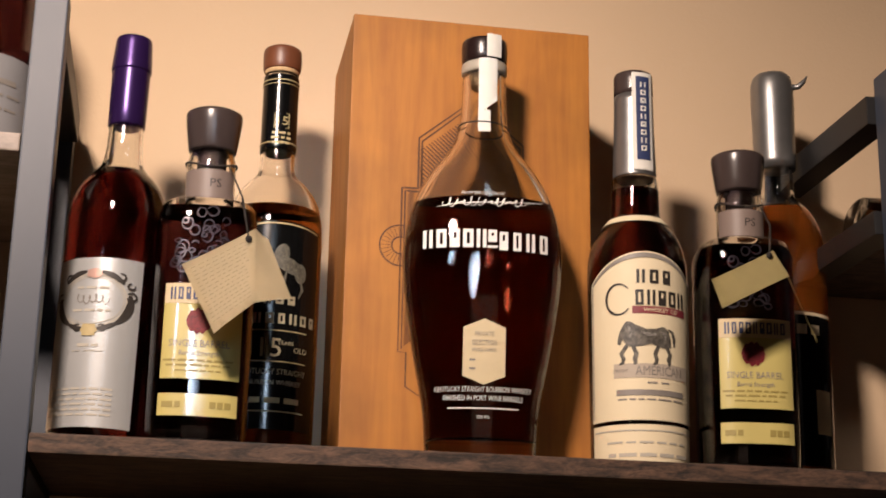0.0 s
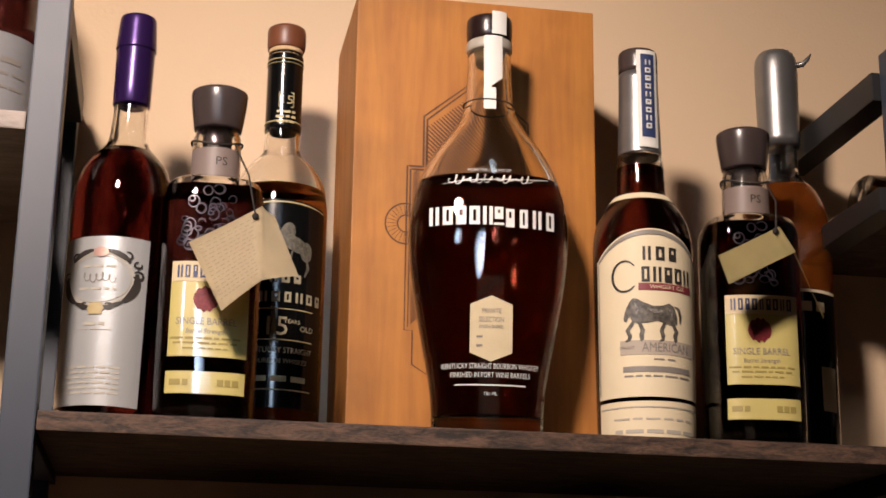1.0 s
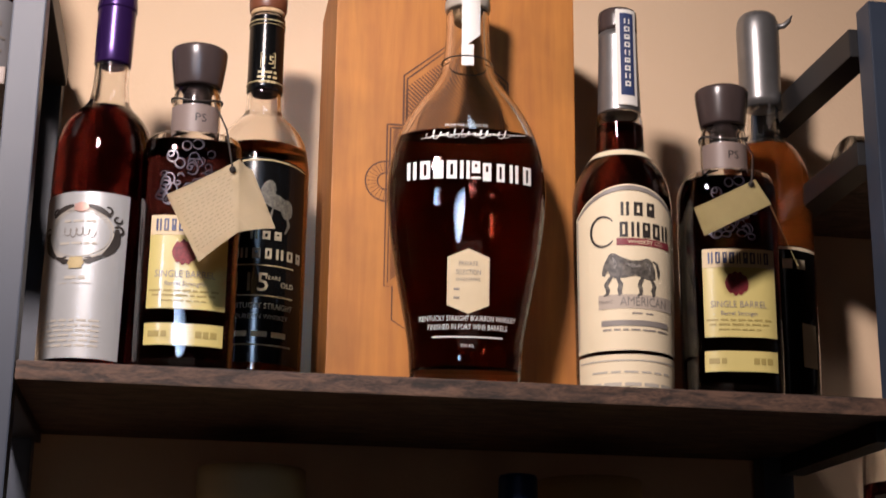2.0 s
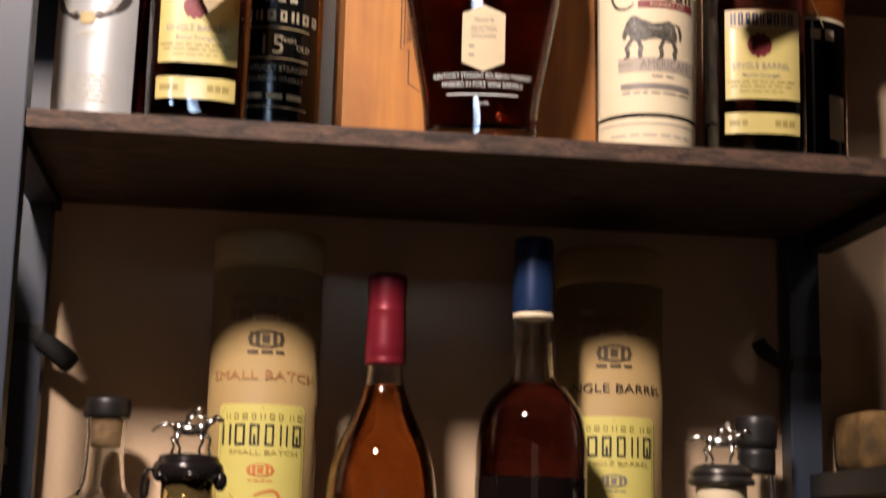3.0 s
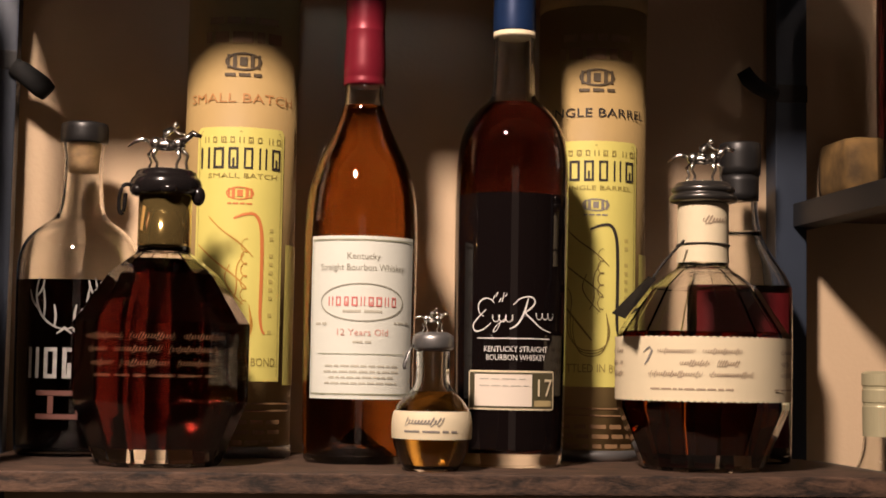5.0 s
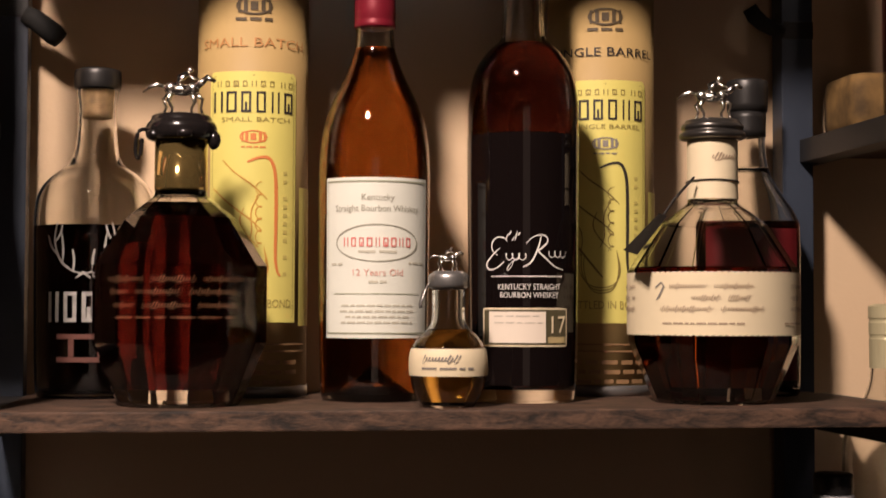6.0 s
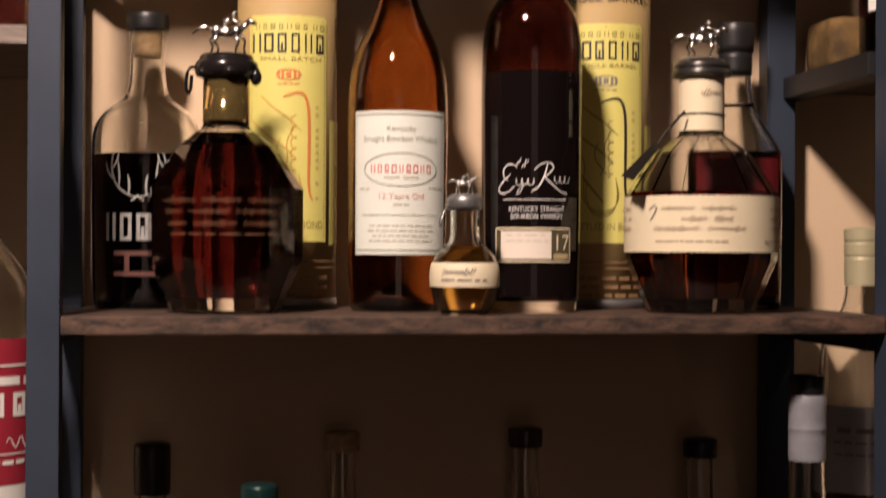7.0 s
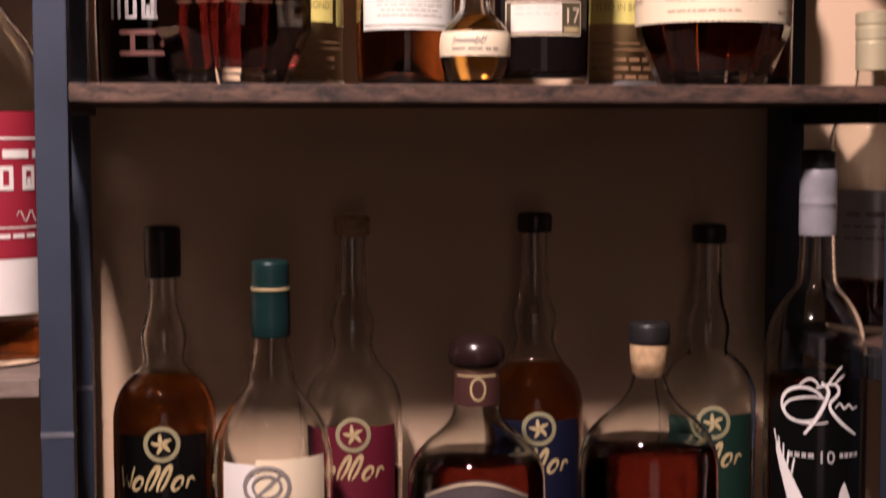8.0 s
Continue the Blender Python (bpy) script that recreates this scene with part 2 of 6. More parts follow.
class Form:
    """The outer form of a bottle: a profile of (height, half width) and its cross-section."""

    def __init__(self, profile, sy=1.0, power=2.0, facets=0, rounds=2):
        pts = chaikin(sorted(profile), rounds)
        self.z = np.array([p[0] for p in pts])
        self.r = np.array([p[1] for p in pts])
        self.sy, self.power, self.facets, self.shift, self.blend = sy, power, facets, 0.0, None

    def radius(self, z):
        return float(np.interp(z, self.z, self.r))

    def hollow(self, wall):
        """The inside of a faceted bottle, with the same plates."""
        return Form(list(zip(self.z.tolist(), (self.r - wall).tolist())), facets=self.facets, rounds=0)

    def raised(self, dz):
        """The same surface for print laid dz higher."""
        return Raised(self, dz)

    def section(self, z):
        """Depth and squareness at height z; between the two heights of blend they turn round."""
        if not self.blend or z is None:
            return self.sy, self.power
        t = min(max((z - self.blend[0]) / (self.blend[1] - self.blend[0]), 0.0), 1.0)
        t = t * t * (3 - 2 * t)
        return self.sy + (1 - self.sy) * t, self.power + (2 - self.power) * t

    def ring(self, r, a, z=None):
        """The point at angle a (0: front, -y) of the section with half width r, at height z."""
        if self.facets:
            step = 2 * math.pi / self.facets
            k = math.cos(step / 2) / math.cos(((a + step / 2) % step) - step / 2)
            return r * k * math.sin(a), -r * k * math.cos(a)
        s, c = math.sin(a), math.cos(a)
        sy, power = self.section(z)
        k = (abs(s) ** power + abs(c) ** power) ** (-1 / power)
        return r * k * s, -r * k * c * sy

    def on(self, x, z, off):
        """The place on the surface x along it from the front's middle, at height z, lifted by off."""
        z += self.shift
        r = self.radius(z)
        if self.facets or (self.power == 2 and self.sy == 1):
            a = x / r
            px, py = self.ring(r, a)
            q = 1 + off / r
            return Vector((px * q, py * q, z))
        u = min(abs(x) / r, 0.999)
        sy, power = self.section(z)
        py = -r * sy * (1 - u ** power) ** (1 / power)
        return Vector((x, py - off, z))


class Raised:
    def __init__(self, form, dz):
        self.form, self.dz = form, dz

    def on(self, x, z, off):
        return self.form.on(x, z + self.dz, off)


def lathe(form, z0, z1, n=48, wall=0.0, cap_low=True, cap_high=True, grow=0.0):
    """A solid of revolution of the form between two heights; with wall, a hollow shell."""
    n = form.facets or n
    zs = [z0] + [float(z) for z in form.z if z0 + 1e-5 < z < z1 - 1e-5] + [z1]
    bm = bmesh.new()

    def rings(shrink, zz):
        out = []
        for z in zz:
            r = max(form.radius(z) + grow - shrink, 0.0006)
            out.append([bm.verts.new((*form.ring(r, 2 * math.pi * (i + 0.5) / n, z), z)) for i in range(n)])
        return out

    def skin(rs, flip=False):
        for a, b in zip(rs, rs[1:]):
            for i in range(n):
                f = (a[i], a[(i + 1) % n], b[(i + 1) % n], b[i])
                bm.faces.new(f[::-1] if flip else f)

    outer = rings(0, zs)
    skin(outer)
    if wall:
        inner = rings(wall, zs)
        skin(inner, True)
        for o, i_, up in ((outer[0], inner[0], False), (outer[-1], inner[-1], True)):
            for k in range(n):
                f = (o[k], o[(k + 1) % n], i_[(k + 1) % n], i_[k])
                bm.faces.new(f if up else f[::-1])
    else:
        if cap_low:
            bm.faces.new(outer[0][::-1])
        if cap_high:
            bm.faces.new(outer[-1])
    bmesh.ops.recalc_face_normals(bm, faces=bm.faces[:])
    return bm


def turned(points, n=40, rounds=1):
    """A solid turned from (height, radius) points."""
    return lathe(Form(points, rounds=rounds), min(p[0] for p in points), max(p[0] for p in points), n)


def patch(form, x0, x1, low, high, off=0.0005, cols=24, dx=0.0):
    """A label on the form between the curves low(x) and high(x)."""
    bm = bmesh.new()
    rows = 6
    grid = []
    for i in range(cols + 1):
        x = x0 + (x1 - x0) * i / cols
        lo = low(x) if callable(low) else low
        hi = high(x) if callable(high) else high
        grid.append([bm.verts.new(form.on(x + dx, lo + (hi - lo) * j / rows, off)) for j in range(rows + 1)])
    for a, b in zip(grid, grid[1:]):
        for j in range(rows):
            bm.faces.new((a[j], b[j], b[j + 1], a[j + 1]))
    return bm


def bars(form, rects, off=0.0009):
    """Plain printed bars: (x, z, width, height) each."""
    bm = bmesh.new()
    for x, z, w, h in rects:
        cols = max(1, int(w / 0.004))
        grid = [[bm.verts.new(form.on(x - w / 2 + w * i / cols, z + s * h / 2, off)) for s in (-1, 1)] for i in range(cols + 1)]
        for a, b in zip(grid, grid[1:]):
            bm.faces.new((a[0], b[0], b[1], a[1]))
    return bm


def word_bars(x, z, width, h, count, rng, gap=0.28):
    """The bars of one line of small print."""
    weights = [rng.uniform(0.5, 1.6) for _ in range(count)]
    unit = width / (sum(weights) + gap * (count - 1))
    out, px = [], x - width / 2
    for w in weights:
        out.append((px + w * unit / 2, z, w * unit, h))
        px += (w + gap) * unit
    return out


def block_letters(x, z, width, h, count, gap=0.42):
    """A wordmark as a row of plain upright bars."""
    rng = random.Random(count)
    unit = width / (count + gap * (count - 1))
    return [(x - width / 2 + unit * (0.5 + i * (1 + gap)), z, unit * rng.uniform(0.72, 1.0), h) for i in range(count)]


def stroke(form, p, q, width, off):
    """A plain straight printed stroke from p to q."""
    bm = bmesh.new()
    dx, dz = q[0] - p[0], q[1] - p[1]
    k = width / 2 / (math.hypot(dx, dz) or 1)
    rails = [[bm.verts.new(form.on(p[0] + dx * i / 3 - s * dz * k, p[1] + dz * i / 3 + s * dx * k, off)) for s in (1, -1)] for i in range(4)]
    for a, b in zip(rails, rails[1:]):
        bm.faces.new((a[0], a[1], b[1], b[0]))
    return bm


def plain_shape(form, x, z, w, h, kind, pen, off):
    """One plain shape of a wordmark: a frame, a pair of posts, a half-filled frame or a solid block."""
    l, r, t, b = x - w / 2 + pen / 2, x + w / 2 - pen / 2, z + h / 2, z - h / 2
    frame_lines = [((l, b), (l, t)), ((r, b), (r, t)), ((l, t - pen / 2), (r, t - pen / 2)), ((l, b + pen / 2), (r, b + pen / 2))]
    lines = {0: frame_lines, 1: frame_lines[:2], 2: frame_lines + [((x, b), (x, z))]}[kind]
    return merged(*[stroke(form, p, q, pen, off + 0.00003 * i) for i, (p, q) in enumerate(lines)])


def wordmark(form, rects, mat, parent, off=0.0009, pen=0.3):
    """A wordmark as a row of plain shapes; pen: the stroke's share of a shape's width."""
    for i, (x, z, w, h) in enumerate(rects):
        bm = plain_shape(form, x, z, w, h, (1, 0, 2, 0, 1, 2, 0)[i % 7], pen * w, off) if h > 0.0035 else bars(form, [(x, z, w, h)], off)
        part("wordmark_shape", bm, mat, parent)


def scrawl(form, x, z, width, h, seed, pen=0.0006, off=0.0012, slant=0.5):
    """A line of joined loops, as fine handwriting looks from afar."""
    rng = random.Random(seed)
    out, px, end = [], x - width / 2, x + width / 2
    while px < end - h:
        reach = min(rng.uniform(3.0, 8.0) * h, end - px)
        n = max(12, int(reach / h * 20))
        tall = [rng.choice((0.4, 0.45, 0.5, 1.0)) for _ in range(n)]
        pts = []
        for i in range(n):
            a = i * 0.9
            v = h * 0.5 * math.sin(a) * tall[int(a / 6.2832) % n]
            pts.append((px + reach * i / n + slant * v + 0.12 * h * math.cos(a), z + v))
        out.append(ribbon(form, pts, pen, off))
        px += reach + 0.9 * h
    return merged(*out)


def ribbon(form, pts, width, off=0.0009, closed=False):
    """A printed stroke through (x, z) points."""
    bm = bmesh.new()
    n = len(pts)
    rails = []
    for i, (x, z) in enumerate(pts):
        a, b = pts[(i - 1) % n if closed else max(i - 1, 0)], pts[(i + 1) % n if closed else min(i + 1, n - 1)]
        dx, dz = b[0] - a[0], b[1] - a[1]
        k = width / 2 / (math.hypot(dx, dz) or 1)
        taper = 1.0 if closed else 0.45 + 0.55 * math.sin(math.pi * i / max(n - 1, 1))
        rails.append([bm.verts.new(form.on(x - dz * k * taper, z + dx * k * taper, off)), bm.verts.new(form.on(x + dz * k * taper, z - dx * k * taper, off))])
    for i in range(n if closed else n - 1):
        a, b = rails[i], rails[(i + 1) % n]
        bm.faces.new((a[0], b[0], b[1], a[1]))
    return bm


def oval(cx, cz, rx, rz, n=48, a0=0.0, a1=360.0):
    return [(cx + rx * math.cos(radians(a0 + (a1 - a0) * i / n)), cz + rz * math.sin(radians(a0 + (a1 - a0) * i / n))) for i in range(n + (a1 - a0 < 360))]


def blot(form, cx, cz, rx, rz, off=0.0009, tilt=0.0):
    """A plain printed oval."""
    arc = lambda q: rz * math.sqrt(max(1 - ((q - cx) / rx) ** 2, 0))
    return patch(form, cx - rx, cx + rx, lambda q: cz - arc(q) + tilt * (q - cx), lambda q: cz + arc(q) + tilt * (q - cx), off, 14)


def merged(*bms):
    out = bmesh.new()
    for b in bms:
        me = bpy.data.meshes.new("part")
        b.to_mesh(me)
        b.free()
        out.from_mesh(me)
        bpy.data.meshes.remove(me)
    return out


def lettering(form, text, x, z, height, off=0.0009, width=None, upright=False):
    """Printed words in the built-in font, centred at x with their middle at z."""
    cu = bpy.data.curves.new("lettering", "FONT")
    cu.body, cu.size, cu.align_x, cu.resolution_u = text, height / 0.7, "CENTER", 2
    ob = new("lettering", cu)
    me = bpy.data.meshes.new_from_object(ob.evaluated_get(bpy.context.evaluated_depsgraph_get()))
    bm = bmesh.new()
    bm.from_mesh(me)
    bpy.data.objects.remove(ob)
    bpy.data.meshes.remove(me)
    bpy.data.curves.remove(cu)
    bmesh.ops.triangulate(bm, faces=bm.faces[:])
    xs = [v.co.x for v in bm.verts]
    squeeze = width / (max(xs) - min(xs)) if width else 1.0
    for v in bm.verts:
        px, pz = v.co.x * squeeze, v.co.y - height / 2
        if upright:
            px, pz = -pz, px
        v.co = form.on(x + px, z + pz, off)
    return bm


def tube_bm(pts, radius, n=8, taper=None):
    """A round bar through the points."""
    bm = bmesh.new()
    pts = [Vector(p) for p in pts]
    rings = []
    for i, p in enumerate(pts):
        d = (pts[min(i + 1, len(pts) - 1)] - pts[max(i - 1, 0)]).normalized()
        up = Vector((0, 0, 1)) if abs(d.z) < 0.9 else Vector((1, 0, 0))
        s = d.cross(up).normalized()
        u = s.cross(d)
        r = radius * (taper[i] if taper else 1)
        rings.append([bm.verts.new(p + r * (math.cos(2 * math.pi * k / n) * s + math.sin(2 * math.pi * k / n) * u)) for k in range(n)])
    for a, b in zip(rings, rings[1:]):
        for k in range(n):
            bm.faces.new((a[k], a[(k + 1) % n], b[(k + 1) % n], b[k]))
    bm.faces.new(rings[0][::-1])
    bm.faces.new(rings[-1])
    bmesh.ops.recalc_face_normals(bm, faces=bm.faces[:])
    return bm


def ball(x, y, z, rx, ry, rz):
    bm = bmesh.new()
    bmesh.ops.create_uvsphere(bm, u_segments=14, v_segments=8, radius=1, matrix=Matrix.Translation((x, y, z)) @ Matrix.Diagonal((rx, ry, rz, 1)))
    return bm


def stand(name, x, y, z, turn, label, category="bottle", group=""):
    """An Empty at a thing's base, squeezed in height by shelf to fit the camera's view; turn: degrees beyond facing the
    camera.
    """
    root = new(name)
    root.empty_display_size = 0.02
    face = math.degrees(math.atan2(0.11 - x, 1.0 + y))
    root.matrix_world = pose(x, y, z, 0, 0, face + turn) @ Matrix.Diagonal((1, 1, 0.984 if z == SHELF_1 else 0.990 if z == SHELF_2 else 1.0, 1))
    return tagged(root, label, category, group)


def vessel(form, top, wall, base, n=48):
    """A bottle's glass: closed below, open above, with an inner wall that starts at the base height."""
    n = 8 * form.facets or n
    turn = 0.0 if form.facets else 0.5
    hollow = form.hollow(wall) if form.facets else form
    bm = bmesh.new()

    def rings(shape, z0, shrink):
        zs = [z0] + [float(z) for z in shape.z if z0 + 1e-5 < z < top - 1e-5] + [top]
        return [[bm.verts.new((*shape.ring(max(shape.radius(z) - shrink, 0.0006), 2 * math.pi * (i + turn) / n, z), z)) for i in range(n)] for z in zs]

    outer, inner = rings(form, 0.0, 0.0), rings(hollow, base, 0.0 if form.facets else wall)
    for rs in (outer, inner):
        for p, q in zip(rs, rs[1:]):
            for i in range(n):
                bm.faces.new((p[i], p[(i + 1) % n], q[(i + 1) % n], q[i]))
        bm.faces.new(rs[0])
    for i in range(n):
        bm.faces.new((outer[-1][i], outer[-1][(i + 1) % n], inner[-1][(i + 1) % n], inner[-1][i]))
    bmesh.ops.recalc_face_normals(bm, faces=bm.faces[:])
    return bm


def bottle(root, form, level, top, whiskey=WHISKEY, wall=0.0024, heel=0.006, smooth=True):
    """The clear glass and the whiskey in it up to the level."""
    part("glass", vessel(form, top, wall, heel), GLASS, root, "clear bottle glass", smooth)
    part("whiskey", lathe(form, heel + 0.0001, level, grow=0.0002 - wall), whiskey, root, "", smooth)


# the setting ------------------------------------------------------------------
structure("floor", box_bm(-2.6, 3.0, -3.2, WALL_Y, -0.05, 0.0), FLOOR, "dark brown wooden floor of the room", "floor")
structure("ceiling", box_bm(-2.6, 3.0, -3.2, WALL_Y, 3.3, 3.38), CEIL, "plain pale painted ceiling", "ceiling")
structure("wall_back", box_bm(-2.7, 3.1, WALL_Y, WALL_Y + 0.12, -0.05, 3.38), WALL, "warm beige painted wall behind the shelves", "wall")
structure("wall_left", box_bm(-2.7, -2.6, -3.2, WALL_Y, -0.05, 3.38), ROOM, "unseen dark brown side wall", "wall")
structure("wall_right", box_bm(3.0, 3.1, -3.2, WALL_Y, -0.05, 3.38), ROOM, "unseen dark brown side wall", "wall")
# the opening is made up, only to hold the fill light
structure("wall_front", merged(box_bm(-2.7, -0.35, -3.3, -3.2, -0.05, 3.38), box_bm(0.55, 3.1, -3.3, -3.2, -0.05, 3.38), box_bm(-0.35, 0.55, -3.3, -3.2, 2.05, 3.38)), ROOM, "unseen dark brown wall with an added opening for the fill light", "wall")


def shelf_unit(x0, x1, boards, rails, hooks, label, wood, sides=(0, 1), top_rail=0.0, board_rails=(0, 1)):
    """A steel frame of four posts, side rails and wooden boards."""
    root = tagged(new("shelf_unit"), label, "shelf")
    for i, x in enumerate((x0 - POST, x1)):
        for y in (0.0, D) if i in sides else ():
            back = (-0.013 if i else -0.0055) if y else 0.0
            inset = 0.007 if i and not y else 0.0
            top = (top_rail + 0.0118 if y else 1.897) if top_rail else 2.3
            part("post", box_bm(x + back + inset, x + POST + back * 0.75, y, y + POST, 0.0, top, 0.0012), STEEL, root, "", False)
            if top_rail and not i:
                part("post_joint", box_bm(x + back - 0.0004, x + POST + back * 0.75 + 0.0004, y - 0.0004, y + POST + 0.0004, 0.9592, 0.9628, 0.0004), JOINT, root, "pale joint line round the post", False)
        for z in rails:
            half = 0.0112 if z == top_rail else 0.004
            part("side_rail", box_bm(x + 0.0005, x + POST - 0.0005, POST + 0.0002, D - 0.0002, z - half, z + half, 0.001), SHADESTEEL, root, "", False)
        for z in boards if i in board_rails else ():
            low = z - (0.027 if i else 0.019)
            edge = x + POST + (-0.001 if i else 0.0003)
            rail = [box_bm(x + 0.001, edge, POST + 0.0002, D - 0.0002, low, z - 0.001, 0.001)]
            # added end piece that blocks light leaking between board, rail and back post
            if not i:
                rail.append(box_bm(x + POST - 0.0036, edge, D - 0.0001, D + POST, low, z - 0.001))
            part("shelf_rail", merged(*rail), SHADESTEEL, root, "", False)
    for z in boards:
        b = box_bm(x0 + 0.0005, x1 + (0.0065 if len(sides) == 2 else -0.0005), 0.0, D + POST, z - 0.0125, z, 0.0012)
        part("board", b, wood, root, "rustic brown wooden board", False)
    for z in hooks:
        for side, pts, thick in ((x0 - 0.0165, [(0.010, -0.005), (0.0165, -0.0085), (0.024, -0.014), (0.031, -0.0195), (0.0355, -0.0235)], [0.9, 1.05, 1.1, 1.15, 0.95]),
                                 (x1, [(-0.012, -0.002), (-0.020, 0.000), (-0.028, 0.004), (-0.035, 0.0095), (-0.0395, 0.0165)], [0.72, 0.78, 0.85, 0.9, 0.8])):
            hook = part("hook", tube_bm([(side + x, 0.199, z + dz) for x, dz in pts], 0.0072, 12, thick), RUBBER, root, "short blunt black hook on the post")
            part("clamp", box_bm(side - 0.0115, side + 0.0125, D - 0.0012, D + POST + 0.0012, z - 0.007, z + 0.007, 0.001), SHADESTEEL, hook, "dark clamp round the post", False)
    return root


shelf_unit(0.0, W, (SHELF_1, SHELF_2, SHELF_3, 0.40), (1.872,), (1.482,), "black steel shelf unit with rustic brown wooden boards", SHELFWOOD, top_rail=1.872)


# upper shelf ------------------------------------------------------------------
def purple_bottle():
    root = stand("whiskey_bottle", 0.038, 0.085, SHELF_1, -10, "tall round bottle with purple foil cap and white label", group="bottles on the upper shelf")
    f = Form([(0, 0.031), (0.003, 0.0335), (0.01, 0.034), (0.15, 0.0345), (0.170, 0.0345), (0.187, 0.0315), (0.197, 0.0255), (0.205, 0.0170), (0.213, 0.0130), (0.245, 0.0118), (0.30, 0.0115)])
    root.matrix_world = Matrix.Translation((0, 0, 0.0004)) @ root.matrix_world @ pose(0, 0, 0, 0, 0.75, 0)
    f.shift = -0.008
    bottle(root, f, 0.203, 0.246, WHISKEY_RED)
    part("foil_cap", turned([(0.2395, 0.0130), (0.2405, 0.0134), (0.2818, 0.0137), (0.2826, 0.0137), (0.2830, 0.0145), (0.2845, 0.0145), (0.302, 0.0134), (0.3075, 0.0131), (0.3095, 0.0122), (0.310, 0.009)]), PURPLE, root, "purple foil cap")
    lab = part("label", patch(f, -0.046, 0.027, 0.021, 0.139), SILVERPAPER, root, "satin white paper label")
    rng = random.Random(3)
    cx = -0.007
    g = f.raised(0.013)
    part("ornament_ring", merged(ribbon(g, oval(cx, 0.0955, 0.0235, 0.0185, 40), 0.0014, 0.0009, True), ribbon(g, oval(cx, 0.0955, 0.0215, 0.0165, 40), 0.0006, 0.0009, True)), PALEINK, lab, "pale oval frame")
    scroll = [ribbon(g, oval(cx, 0.0955, 0.0262, 0.0205, 20, a0, a1), w, 0.0011) for a0, a1, w in ((172, 232, 0.0062), (232, 262, 0.0030), (-48, 14, 0.0060), (-80, -48, 0.0030), (100, 142, 0.0040), (38, 80, 0.0040))]
    scroll += [ribbon(g, oval(cx + x, z, r, r * 0.8, 16, a, a + 300), 0.0017, 0.0012) for x, z, r, a in ((-0.0265, 0.0985, 0.0036, 40), (0.0265, 0.0995, 0.0036, -160), (-0.018, 0.1115, 0.0030, 0), (0.018, 0.1125, 0.0034, 160), (0.026, 0.107, 0.0026, 90), (-0.008, 0.0765, 0.0025, 60), (0.008, 0.0765, 0.0025, 200))]
    part("ornament", merged(*scroll), INK, lab, "dark scrolled frame")
    part("emblem", merged(blot(g, cx + 0.001, 0.1145, 0.0050, 0.0035, 0.0014), patch(g, cx - 0.004, cx + 0.004, 0.112, 0.117, 0.0013)), material("rose gold print", (0.48, 0.30, 0.25), 0.4, 0.4), lab, "small rose-gold emblem")
    part("emblem", merged(patch(g, cx - 0.0045, cx + 0.0045, 0.0705, 0.0785, 0.0013), blot(g, cx, 0.0745, 0.0058, 0.0030, 0.0014)), DULLGOLD, lab, "small gold emblem")
    rects = word_bars(cx, 0.1045, 0.022, 0.0016, 3, rng) + word_bars(cx, 0.0885, 0.026, 0.0016, 4, rng) + word_bars(cx, 0.0640, 0.014, 0.0022, 2, rng) + word_bars(cx, 0.0600, 0.022, 0.0005, 2, rng)
    for i in range(6):
        rects += word_bars(cx - 0.006, 0.034 - i * 0.0035, 0.05, 0.0014, 7, rng)
    part("small_print", bars(g, rects), PALEINK, lab)
    part("signature", ribbon(g, [(cx - 0.011 + i * 0.00062 + 0.0014 * math.cos(i * 0.9), 0.0965 + 0.0026 * math.sin(i * 0.9) * (1.5 if i % 11 < 3 else 1)) for i in range(36)], 0.0008), GREYINK, lab)


